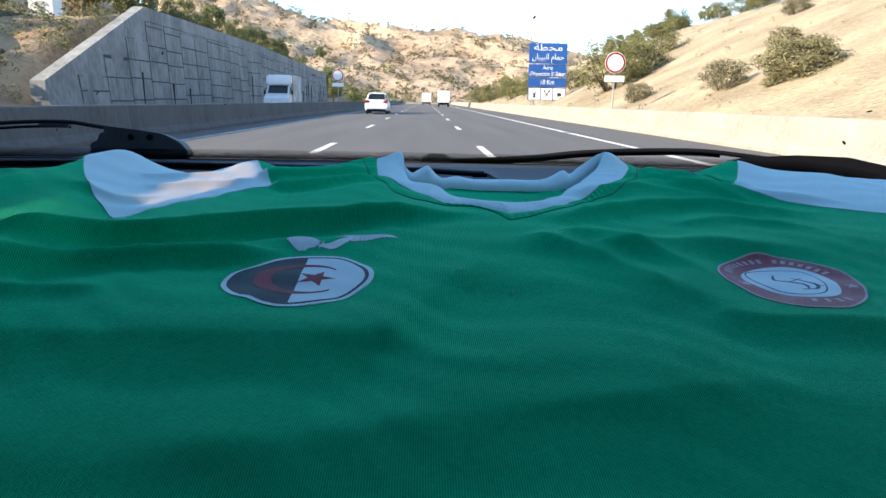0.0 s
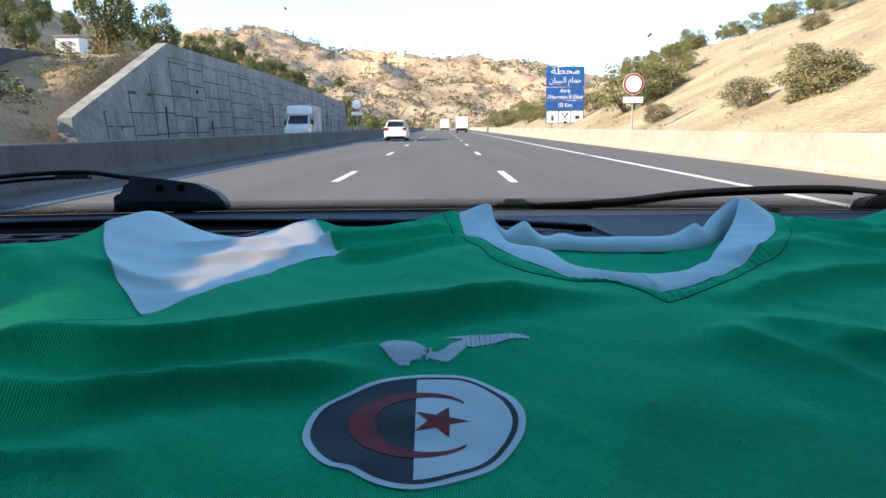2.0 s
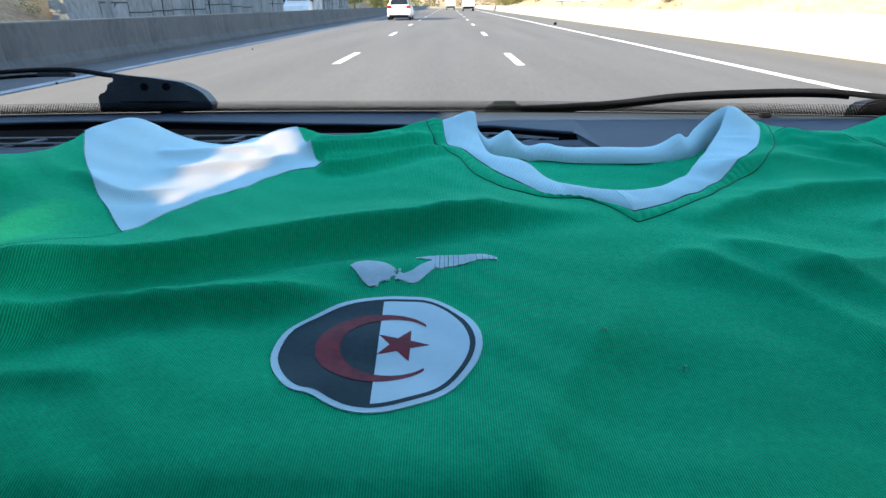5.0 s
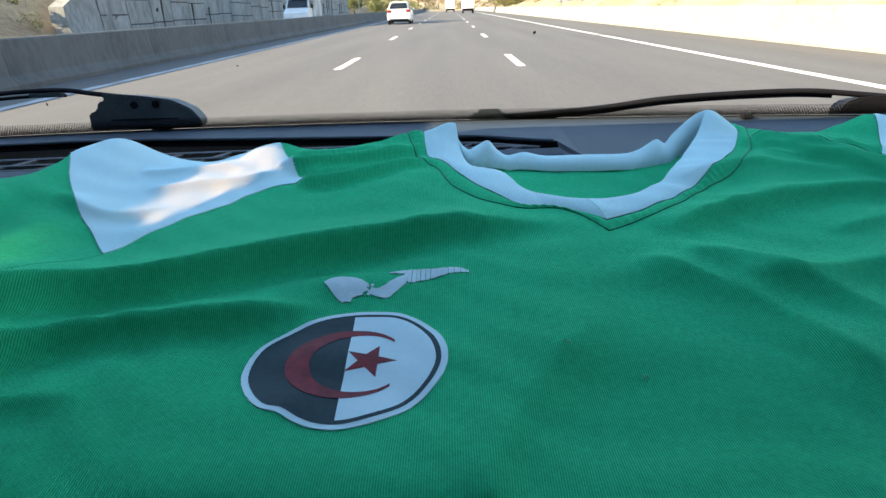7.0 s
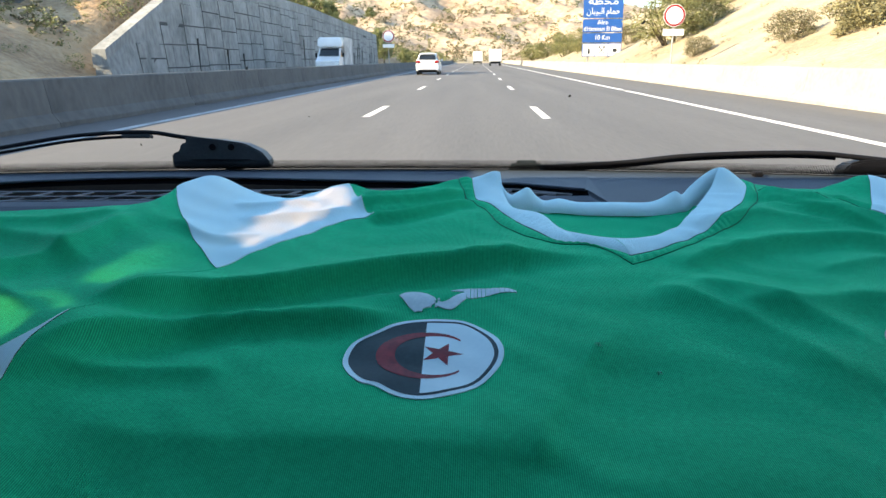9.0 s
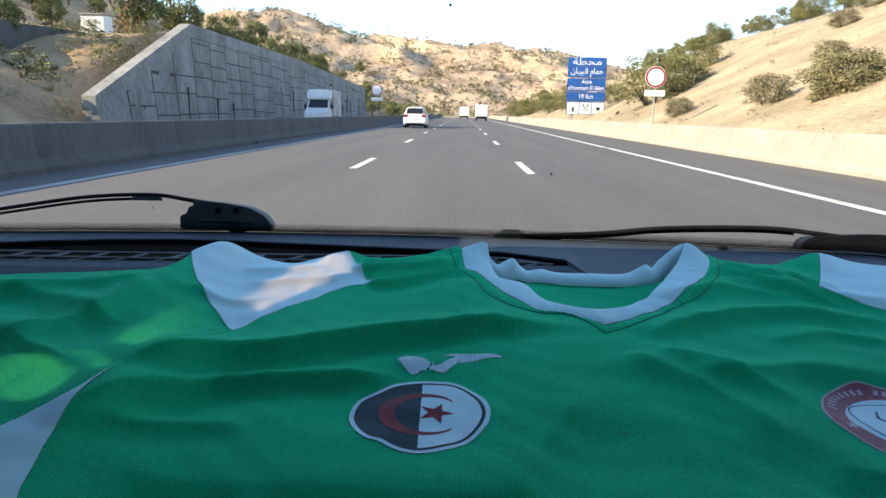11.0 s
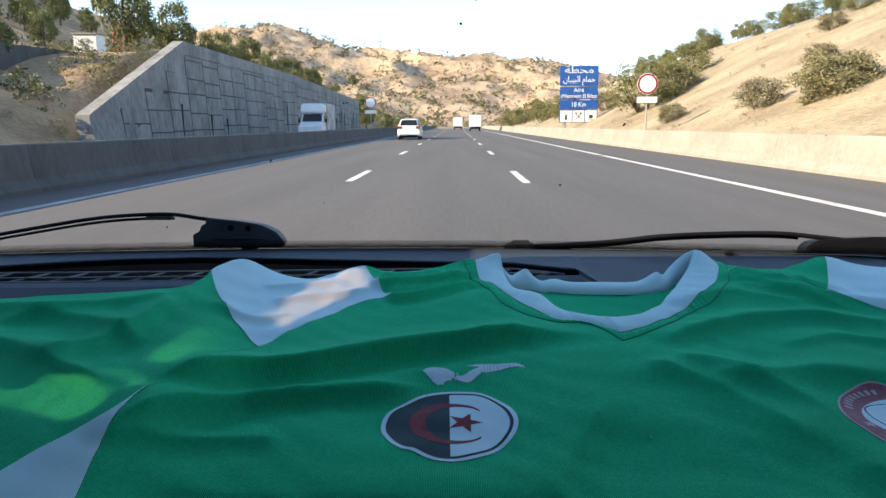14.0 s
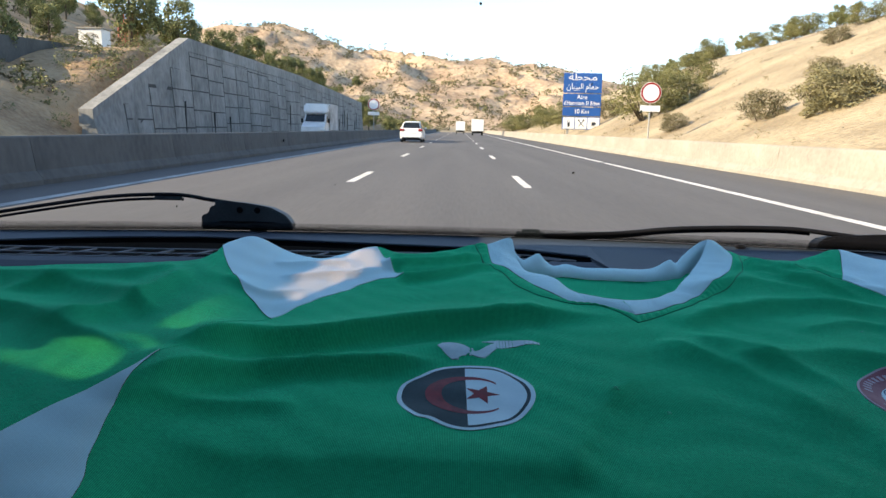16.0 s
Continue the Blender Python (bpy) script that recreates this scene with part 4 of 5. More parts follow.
def wiper_left():
    s = empty("wiper", (0, 0, 0))
    c = hub(s, -.231, .680, .9915, 1, .084, .027)
    for px in (-.237, -.221):
        bm = bmesh.new()
        cyl(bm, (px, .6788, 1.0095), (px, .681, 1.0095), .0028, n=14)
        part("hole", bm, FRIT, c)
    part("groove", boxes((-.256, -.205, .6790, .6800, .9985, .9992)), FRIT, c)
    arm = spline([(-.62, .676, .982), (-.52, .680, .993), (-.43, .684, 1.008), (-.36, .687, 1.0185), (-.30, .688, 1.0215), (-.265, .686, 1.0175), (-.225, .684, 1.0125)], 6)
    tube("arm", arm, .0019, BLACK, s)
    tube("blade", [(p[0], p[1] + .003, p[2] - .0042) for p in arm[:26]], .0014, BLACK, s)
    part("blade_clip", boxes((-.318, -.292, .684, .690, 1.0165, 1.0200), bevel=.001), RUBBER, s)
    bm = bmesh.new()
    cyl(bm, (-.225, .695, .984), (-.225, .695, .998), .008, n=12)
    part("pivot", bm, RUBBER, s)
    return tagged(s, "black wiper arm with a moulded cap on the windscreen", "wiper")


def wiper_right():
    s = empty("wiper", (0, 0, 0))
    bm = bmesh.new()
    prof = [(-.5, .1), (-.5, .55), (-.47, .8), (-.40, .9), (-.1, 1.0), (.2, .95), (.5, .6), (.5, .1)]
    fr, bk_ = [bm.verts.new((.345 + px * .15, .650, .978 + pz * .026)) for px, pz in prof], [bm.verts.new((.345 + px * .145, .672, .978 + pz * .023)) for px, pz in prof]
    bm.faces.new(fr), bm.faces.new(bk_[::-1])
    for i in range(8):
        bm.faces.new((fr[(i + 1) % 8], fr[i], bk_[i], bk_[(i + 1) % 8]))
    bmesh.ops.recalc_face_normals(bm, faces=bm.faces)
    bmesh.ops.bevel(bm, geom=list(bm.edges), offset=.0015, segments=2, affect="EDGES")
    part("arm_cap", bm, BLACK, s)
    arm = spline([(.035, .668, .9935), (.075, .668, .9955), (.11, .667, .998), (.15, .666, 1.0025), (.20, .664, 1.0050), (.25, .661, 1.0055), (.285, .658, 1.0025), (.325, .656, .998)], 6)
    tube("arm", arm, .0023, BLACK, s)
    tube("blade", [(p[0], p[1] + .002, p[2] - .0030) for p in arm[:34]], .0015, BLACK, s)
    bm = bmesh.new()
    box(bm, .008, .044, .660, .670, .987, 1.0, .003, (.008, .002))
    part("blade_tip", bm, RUBBER, s)
    bm = bmesh.new()
    cyl(bm, (.315, .662, .955), (.315, .662, .985), .012, n=12)
    part("pivot", bm, RUBBER, s)
    return tagged(s, "black wiper arm lying along the windscreen foot", "wiper")


wiper_left()
wiper_right()
clip = empty("screen_clip", (.196, .628, .9925))
part("stud", boxes((-.004, .004, -.003, .003, 0, .0035), bevel=.001), BLACK, clip)
tagged(clip, "small black stud at the edge of the windscreen", "stud")

# cabin that closes the view behind the lens: roof, back, sides with openings that shape the light
# Unseen gaps in the left side, cut to throw sun patches on the jersey.
SUN_GAPS = [
    [(.098, 1.4735), (.115, 1.4738), (.129, 1.4800), (.139, 1.4850), (.156, 1.4895), (.165, 1.4992), (.159, 1.5109), (.151, 1.5119), (.127, 1.5087), (.119, 1.5001), (.110, 1.4924), (.094, 1.4849), (.082, 1.4820), (.070, 1.4780), (.089, 1.4742)],
    [(.095, 1.4659), (.089, 1.4669), (.078, 1.4678), (.052, 1.4682), (.030, 1.4690), (.012, 1.4682), (.018, 1.4640), (.0261, 1.4585), (.0275, 1.4552), (.0386, 1.4558), (.0581, 1.4603), (.082, 1.4642)],
    [(.0127, 1.4515), (.0243, 1.4533), (.0121, 1.4581), (-.006, 1.4640), (-.0113, 1.4612), (-.0001, 1.4567), (.0087, 1.4543)],
    [(.0243, 1.4358), (.0227, 1.4395), (.0120, 1.4498), (.0050, 1.4533), (-.0060, 1.4566), (-.0165, 1.4560), (-.0243, 1.4540), (-.0288, 1.4486), (-.0172, 1.4407), (-.0068, 1.4349), (.0066, 1.4266), (.0232, 1.4237), (.0157, 1.4303), (.0182, 1.4334)],
]
LX, RX, ROOF = -1.12, .56, 1.53


def inside(p, poly):
    hit = False
    for (ay, az), (by, bz) in zip(poly, poly[1:] + poly[:1]):
        if (az > p[1]) != (bz > p[1]) and p[0] < (by - ay) * (p[1] - az) / (bz - az) + ay:
            hit = not hit
    return hit


def side(name, x, openings, label, steps):
    """A cabin side from sill to roof, pierced by openings given as outlines in y and z."""
    loops = [[(-2.2, .3), (.2, .3), (.2, ROOF), (-2.2, ROOF)], *openings]
    pts = [Vector(p) for l in loops for p in l]
    edges, k = [], 0
    for l in loops:
        edges += [(k + i, k + (i + 1) % len(l)) for i in range(len(l))]
        k += len(l)
    v2, _, f2, _, _, _ = delaunay_2d_cdt(pts, edges, [], 0, 1e-7)
    bm = bmesh.new()
    a, b = [bm.verts.new((x - .003, v.x, v.y)) for v in v2], [bm.verts.new((x + .003, v.x, v.y)) for v in v2]
    for f in f2:
        c = sum((v2[i] for i in f), Vector((0, 0))) / len(f)
        if not any(inside(c, o) for o in openings):
            bm.faces.new([a[i] for i in f])
            bm.faces.new([b[i] for i in f][::-1])
    k = 0
    for l in loops:
        for i in range(len(l)):
            j = (i + 1) % len(l)
            bm.faces.new((a[k + i], a[k + j], b[k + j], b[k + i]))
        k += len(l)
    for y0, y1, z1 in steps:
        box(bm, x - .02, x + .02, y0, y1, .3, z1)
    me = bpy.data.meshes.new(name)
    bm.to_mesh(me)
    bm.free()
    me.materials.append(LINER)
    return tagged(new(name, me), label, "car side", kind="structure")


# Front steps stand out of view, raised to keep sun off the wiper cap.
side("cabin_side_left", LX, [*SUN_GAPS, [(-.9, 1.25), (-.6, 1.25), (-.6, 1.4), (-.9, 1.4)]], "unseen grey lined cabin side with openings that shape the light", ((.2, .3, 1.53), (.3, .4, 1.51), (.4, .5, 1.44), (.5, .6, 1.31), (.6, .75, 1.14)))
side("cabin_side_right", RX, [[(-1.2, 1.12), (-.35, 1.12), (-.35, 1.42), (-1.2, 1.42)]], "unseen grey lined cabin side with openings that shape the light", ((.2, .3, 1.10), (.3, .4, 1.0), (.4, .75, .965)))
# Pane added out of view over the gaps, filtering the sun patches darker and warmer.
pane = mesh_object("side_window", [(LX + .012, y, z) for y, z in ((-.1, 1.40), (.19, 1.40), (.19, 1.52), (-.1, 1.52))] + [(LX + .015, y, z) for y, z in ((-.1, 1.40), (.19, 1.40), (.19, 1.52), (-.1, 1.52))],
                   [(0, 1, 2, 3), (7, 6, 5, 4), (0, 4, 5, 1), (1, 5, 6, 2), (2, 6, 7, 3), (3, 7, 4, 0)], SUN_FILTER)
tagged(pane, "unseen bronze pane that dims and warms the sun patches", "car window", kind="structure")
for nm, d in (("cabin_roof", (LX - .02, RX + .02, -2.2, .2, ROOF, ROOF + .04)), ("cabin_back", (LX, RX, -2.24, -2.2, .3, ROOF)), ("cabin_floor", (LX, RX, -2.2, -.2, .28, .32))):
    me = bpy.data.meshes.new(nm)
    bm = boxes(d)
    bm.to_mesh(me)
    bm.free()
    me.materials.append(LINER)
    tagged(new(nm, me), "plain grey lined inside of the car", "car body", kind="structure")
# Header out of view, brought down and forward to darken the near cloth.
header = mesh_object("cabin_roof", [(x, y, z) for x in (LX, RX) for y, z in ((.19, 1.53), (.381, 1.294), (.374, 1.274), (.19, 1.50))],
                     [(0, 1, 5, 4), (1, 2, 6, 5), (2, 3, 7, 6), (3, 0, 4, 7), (3, 2, 1, 0), (4, 5, 6, 7)], LINER)
tagged(header, "unseen grey lined header, lowered to shade the jersey", "car body", kind="structure")

# ---- the jersey spread on the dashboard ----
FOLDS, MOUNDS = [], []


def fold(h, far, near, *pts):
    """A crease: a crest of height h along a line, rising gently on its far side and falling away sharply on its near side."""
    FOLDS.append((spline(pts, 5), h, far, near))


# long creases across the chest, the creases of the sleeve, the shoulders, then the slack right half
fold(0.0085, 0.019, 0.0056, (-.172, .345), (-.160, .353), (-.150, .3615), (-.140, .3715), (-.130, .3775), (-.120, .3815), (-.110, .384), (-.100, .388), (-.080, .398), (-.060, .4075), (-.040, .415), (-.020, .4205), (.000, .4245), (.018, .4262), (.036, .4262), (.054, .4255))
fold(0.0062, 0.015, 0.0052, (-.172, .304), (-.160, .317), (-.150, .330), (-.140, .340), (-.130, .3478), (-.120, .3525), (-.110, .3545), (-.090, .3575), (-.070, .362), (-.060, .365), (-.050, .3685), (-.042, .371))
fold(0.0024, 0.009, 0.0050, (-.172, .296), (-.158, .309), (-.143, .314), (-.118, .319), (-.096, .318))
fold(0.0054, 0.016, 0.0095, (-.232, .362), (-.214, .385), (-.203, .410), (-.199, .436), (-.199, .456))
fold(0.0046, 0.014, 0.0081, (-.320, .395), (-.262, .386), (-.230, .368), (-.200, .352), (-.178, .337))
fold(0.0039, 0.014, 0.0072, (-.330, .440), (-.278, .434), (-.232, .420), (-.206, .402), (-.180, .392))
fold(0.0024, 0.010, 0.0054, (-.290, .415), (-.255, .436), (-.220, .444), (-.196, .462))
fold(0.0063, 0.010, 0.0045, (-.092, .506), (-.070, .510), (-.052, .516), (-.033, .524), (-.016, .536))
fold(0.0046, 0.009, 0.0040, (-.078, .484), (-.056, .488), (-.030, .505), (-.012, .514))
fold(0.0028, 0.008, 0.0045, (-.085, .524), (-.060, .527), (-.038, .536))
fold(0.0021, 0.007, 0.0040, (-.176, .457), (-.162, .447), (-.148, .446), (-.130, .462))
fold(0.0018, 0.006, 0.0040, (-.150, .478), (-.125, .488), (-.104, .492), (-.085, .503))
fold(0.0016, 0.006, 0.0036, (-.160, .500), (-.130, .508), (-.108, .509))
fold(0.0046, 0.013, 0.0066, (.078, .416), (.104, .433), (.130, .444), (.160, .452), (.200, .450), (.260, .440))
fold(0.0039, 0.012, 0.0072, (.150, .508), (.180, .498), (.215, .480), (.270, .460))
fold(0.0046, 0.009, 0.0054, (.155, .527), (.172, .517), (.186, .504), (.205, .488))
fold(0.0032, 0.010, 0.0054, (.180, .515), (.200, .512), (.212, .500), (.216, .488))
fold(0.0038, 0.014, 0.0080, (.100, .470), (.135, .486), (.165, .487), (.205, .478))
fold(0.0040, 0.015, 0.0100, (.090, .378), (.125, .378), (.150, .384), (.200, .378))
fold(0.0042, 0.015, 0.0105, (.062, .398), (.084, .380), (.100, .360), (.110, .335), (.114, .305))
fold(0.0036, 0.015, 0.0105, (.080, .402), (.108, .384), (.126, .362), (.138, .335))
fold(0.0034, 0.017, 0.0115, (.002, .270), (.010, .300), (.026, .332), (.050, .362))
fold(0.0038, 0.018, 0.0115, (.118, .308), (.150, .298), (.190, .300), (.240, .318))
fold(0.0032, 0.024, 0.0180, (-.150, .285), (-.090, .283), (-.040, .282), (.010, .272))
fold(0.0032, 0.026, 0.0198, (-.060, .215), (.020, .232), (.080, .248), (.140, .255))
fold(0.0032, 0.020, 0.0126, (-.260, .130), (-.235, .180), (-.212, .230), (-.192, .268))
fold(0.0022, 0.006, 0.0032, (-.077, .500), (-.063, .504), (-.046, .510), (-.026, .519))
fold(0.0030, 0.007, 0.0036, (.155, .519), (.168, .511), (.181, .497), (.196, .482), (.214, .466))
fold(0.0018, 0.006, 0.0034, (.168, .514), (.182, .508), (.196, .510), (.208, .518))
fold(0.0022, 0.008, 0.0050, (.140, .412), (.160, .418), (.180, .425), (.200, .418), (.220, .404))
MOUNDS += [(-.168, .330, .0036, .030, .034), (-.178, .532, .0035, .012, .020), (-.045, .384, .0024, .018, .010), (-.140, .414, -.0010, .014, .014), (-.134, .536, -.0035, .016, .022), (-.097, .536, .0058, .014, .020), (-.028, .552, .0055, .022, .018), (.002, .553, .0035, .010, .014),
           (.142, .552, .0085, .013, .018), (.229, .547, .0075, .018, .020), (-.033, .363, -.0012, .030, .014), (.075, .300, -.0016, .030, .022), (.030, .262, .0016, .030, .024),
           (.085, .345, -.0012, .018, .020), (.168, .342, -.0030, .032, .030), (-.064, .334, -.0020, .014, .012), (-.003, .336, .0014, .012, .015)]


def height(x, y):
    """The cloth's upper face over the plan."""
    x, y = np.asarray(x, float), np.asarray(y, float)
    edge = -.118 - .022 * sstep(.36, .46, y) - .008 * sstep(.47, .53, y)
    z = .985 + .12 * (y - .42) + .0125 * sstep(0, .055, edge - x) - .02 * sstep(-.34, -.46, x) - .02 * sstep(.33, .45, x)
    for pts, h, far, near in FOLDS:
        best = np.full(x.shape, 9.0)
        side_of, along = np.zeros(x.shape), np.zeros(x.shape)
        for q, ((ax, ay), (bx_, by_)) in enumerate(zip(pts, pts[1:])):
            ex, ey = bx_ - ax, by_ - ay
            t = np.clip(((x - ax) * ex + (y - ay) * ey) / (ex * ex + ey * ey + 1e-12), 0, 1)
            ox, oy = x - ax - t * ex, y - ay - t * ey
            d = np.hypot(ox, oy)
            closer = d < best
            side_of = np.where(closer, np.sign(ex * oy - ey * ox), side_of)
            along = np.where(closer, (q + t) / (len(pts) - 1), along)
            best = np.where(closer, d, best)
        ends = sstep(0, .16, along) * sstep(1, .72, along)
        soft = np.sqrt(best ** 2 + .0009 ** 2) - .0009
        w = 1.7 * near
        z = z + ends * h * np.where(side_of > 0, .45 * np.exp(-(best / far) ** 2) + .55 * np.exp(-1.25 * soft / far), np.exp(-soft / near) - .55 * (best / w) ** 1.5 * np.exp(1 - (best / w) ** 1.5))
    for mx, my, h, rx, ry in MOUNDS:
        z = z + h * np.exp(-((x - mx) / rx) ** 2 - ((y - my) / ry) ** 2)
    return z + .0009 * np.sin(31 * x + 47 * y + 2 * np.sin(23 * y - 9 * x)) + .0006 * np.sin(72 * x - 55 * y + 1.7 * np.sin(40 * x)) + .0004 * np.sin(190 * x + 120 * y + 3 * np.sin(60 * x)) * np.sin(150 * y - 70 * x) - .0006


def cloth(name, outline, material, parent, lift=0.0, step=.004, skirt=.0, label="", extra=None, fine=None):
    """A piece of cloth or print cut to an outline in plan and laid on the jersey's folds."""
    outline = np.array(outline, float)
    lo, hi = outline.min(0), outline.max(0)
    # even out the outline
    ring = []
    for a, b in zip(outline, np.roll(outline, -1, 0)):
        n = max(1, int(np.hypot(*(b - a)) / step))
        ring += [a + (b - a) * q / n for q in range(n)]
    ring = np.array(ring)
    gx_, gy_ = np.meshgrid(np.arange(lo[0], hi[0], step), np.arange(lo[1], hi[1], step))
    gx_ = gx_ + (np.arange(gx_.shape[0]) % 2)[:, None] * step / 2
    pts = np.stack([gx_.ravel(), gy_.ravel()], 1)
    if fine:
        x0, x1, y0, y1, s = fine
        hx_, hy_ = np.meshgrid(np.arange(x0, x1, s), np.arange(y0, y1, s))
        hx_ = hx_ + (np.arange(hx_.shape[0]) % 2)[:, None] * s / 2
        out = (pts[:, 0] < x0) | (pts[:, 0] > x1) | (pts[:, 1] < y0) | (pts[:, 1] > y1)
        pts = np.concatenate([pts[out], np.stack([hx_.ravel(), hy_.ravel()], 1)])
    inside = np.zeros(len(pts), bool)
    near = np.full(len(pts), 9.0)
    for a, b in zip(outline, np.roll(outline, -1, 0)):
        cond = (a[1] > pts[:, 1]) != (b[1] > pts[:, 1])
        xi = (b[0] - a[0]) * (pts[:, 1] - a[1]) / (b[1] - a[1] + 1e-15) + a[0]
        inside ^= cond & (pts[:, 0] < xi)
        e = b - a
        t = np.clip(((pts - a) @ e) / (e @ e + 1e-15), 0, 1)
        near = np.minimum(near, np.hypot(*(pts - a - t[:, None] * e).T))
    pts = pts[inside & (near > step * .4)]
    allp = np.concatenate([ring, pts])
    n = len(ring)
    v2, _, f2, _, _, _ = delaunay_2d_cdt([Vector(p) for p in allp], [], [list(range(n))], 1, 1e-7)
    v2 = np.array([tuple(v) for v in v2])
    z = height(v2[:, 0], v2[:, 1]) + lift + (extra(v2[:, 0], v2[:, 1]) if extra else 0)
    verts = np.column_stack([v2, z])
    faces = [tuple(f) for f in f2]
    if skirt:
        m = len(verts)
        rz = height(ring[:, 0], ring[:, 1]) + lift + (extra(ring[:, 0], ring[:, 1]) if extra else 0)
        verts = np.concatenate([verts, np.column_stack([ring, rz]), np.column_stack([ring, rz - skirt])])
        faces += [(m + i, m + (i + 1) % n, m + n + (i + 1) % n, m + n + i) for i in range(n)]
    return mesh_object(name, verts, faces, material, parent, label, True)


def on_cloth(line, lift):
    line = np.array(line)
    return [(x, y, z) for (x, y), z in zip(line, height(line[:, 0], line[:, 1]) + lift)]


jersey = empty("football_jersey")
COL_OUT_L = spline([(-.017, .549), (-.016, .535), (-.013, .518), (-.005, .507), (.003, .488), (.010, .471), (.018, .457), (.028, .447), (.040, .445), (.050, .440), (.061, .4295)], 8)
COL_OUT_R = spline([(.061, .4295), (.069, .4345), (.083, .444), (.099, .457), (.1145, .473), (.129, .491), (.1415, .509), (.150, .527), (.1545, .540), (.153, .552)], 8)
COL_IN_L = spline([(.001, .551), (.003, .529), (.007, .506), (.016, .4975), (.023, .487), (.029, .470), (.037, .460), (.046, .453), (.056, .448)], 8)
COL_IN_R = spline([(.056, .448), (.065, .451), (.077, .458), (.090, .469), (.100, .481), (.111, .499), (.126, .525), (.141, .551)], 8)
col_out = np.concatenate([COL_OUT_L, COL_OUT_R[1:]])
back_right = spline([(.153, .552), (.163, .548), (.178, .545), (.196, .544), (.214, .545), (.231, .547), (.251, .545), (.269, .540), (.300, .531), (.37, .50), (.46, .46)], 6)
back_left = spline([(-.46, .440), (-.33, .447), (-.274, .450), (-.243, .456), (-.213, .464), (-.200, .473), (-.194, .487), (-.193, .502), (-.189, .517), (-.182, .527), (-.174, .531), (-.160, .533), (-.133, .534), (-.112, .534), (-.095, .534),
                    (-.073, .536), (-.054, .538), (-.042, .541), (-.031, .545), (-.017, .549)], 6)
outline = [(-.46, -.10), (.46, -.10), *back_right[::-1], *col_out[::-1][1:], *back_left[::-1][1:]]
cloth("body", outline, GREEN, jersey, 0.0, .0035, .016, "green ribbed knit body", fine=(-.33, .29, .24, .56, .0017))

# white shoulder panels and side panel
PANEL_LOW = spline([(-.0725, .4855), (-.087, .4835), (-.098, .472), (-.1085, .4555), (-.118, .4425), (-.1265, .428), (-.1365, .408)], 5)
PANEL_SEAM = spline([(-.1365, .408), (-.149, .4265), (-.1595, .4395), (-.170, .456), (-.182, .477), (-.193, .502)], 5)
PANEL = [*spline([(-.193, .502), (-.189, .5165), (-.182, .5265), (-.174, .5305), (-.160, .5325), (-.133, .5335), (-.112, .5335), (-.095, .5335)], 5), *spline([(-.085, .511), (-.0725, .4855)], 5)[:-1], *PANEL_LOW[:-1], *PANEL_SEAM[:-1]]
cloth("shoulder_panel", PANEL, WHITE, jersey, .0005, .0016, .0006, "white shoulder panel with a slanting lower edge")
RPANEL_EDGE = spline([(.232, .5468), (.2275, .534), (.215, .507), (.203, .4865)], 5)
cloth("shoulder_panel", [*RPANEL_EDGE, *spline([(.217, .476), (.2295, .467), (.2465, .457), (.30, .428), (.40, .40)], 5), (.46, .40), (.455, .4595), *back_right[::-1][1:30]], WHITE, jersey, .0005, .0022, .0007, "white shoulder panel")
SIDE_FAR = spline([(-.1635, .333), (-.1690, .317), (-.1805, .304), (-.1900, .2865), (-.1985, .262), (-.235, .20), (-.28, .12)], 5)
SIDE_NEAR = spline([(-.1635, .333), (-.1660, .313), (-.1648, .291), (-.1600, .267), (-.1535, .243), (-.150, .17)], 5)
cloth("side_panel", [*SIDE_FAR, (-.30, .02), (-.16, .02), *SIDE_NEAR[::-1][:-1]], WHITE, jersey, .0005, .0022, .0006, "white tapering side panel")

# neckline: gathered green facing with its seam, white collar, inside of the back
ST_L = spline([(-.026, .546), (-.022, .530), (-.017, .514), (-.009, .498), (-.003, .478), (.005, .461), (.015, .448), (.028, .4435), (.042, .4435), (.050, .437), (.0600, .4195)], 8)
ST_R = spline([(.0600, .4195), (.072, .428), (.083, .435), (.099, .4485), (.114, .4645), (.130, .4775), (.140, .4905), (.152, .513), (.1575, .530), (.1625, .547)], 8)


def strip(name, a, b, material, lift, across=6, bulge=0.0, pucker=0.0, waves=60, label="", curl=0.0):
    """A band of cloth between two lines of the plan."""
    n = 220

    def even(l):
        d = np.concatenate([[0], np.cumsum(np.hypot(*np.diff(l, axis=0).T))])
        t = np.linspace(0, d[-1], n)
        return np.stack([np.interp(t, d, l[:, 0]), np.interp(t, d, l[:, 1])], 1)
    a, b = even(np.array(a)), even(np.array(b))
    vs, fs = [], []
    s = np.arange(n) / n
    for j in range(across + 1):
        t = j / across
        p = a * (1 - t) + b * t
        z = height(p[:, 0], p[:, 1]) + lift + bulge * math.sin(math.pi * t) ** .6 + pucker * np.sin(2 * math.pi * waves * s + 1.3 * np.sin(40 * s) + 1.5 * t) * math.sin(math.pi * t) * (.5 + .5 * np.sin(17 * s + 1))
        z = z + curl * t * (np.abs(2 * s - 1) ** 4)
        vs += list(np.column_stack([p, z]))
    for j in range(across):
        fs += [(j * n + i, j * n + i + 1, (j + 1) * n + i + 1, (j + 1) * n + i) for i in range(n - 1)]
    return mesh_object(name, vs, fs, material, jersey, label, True)


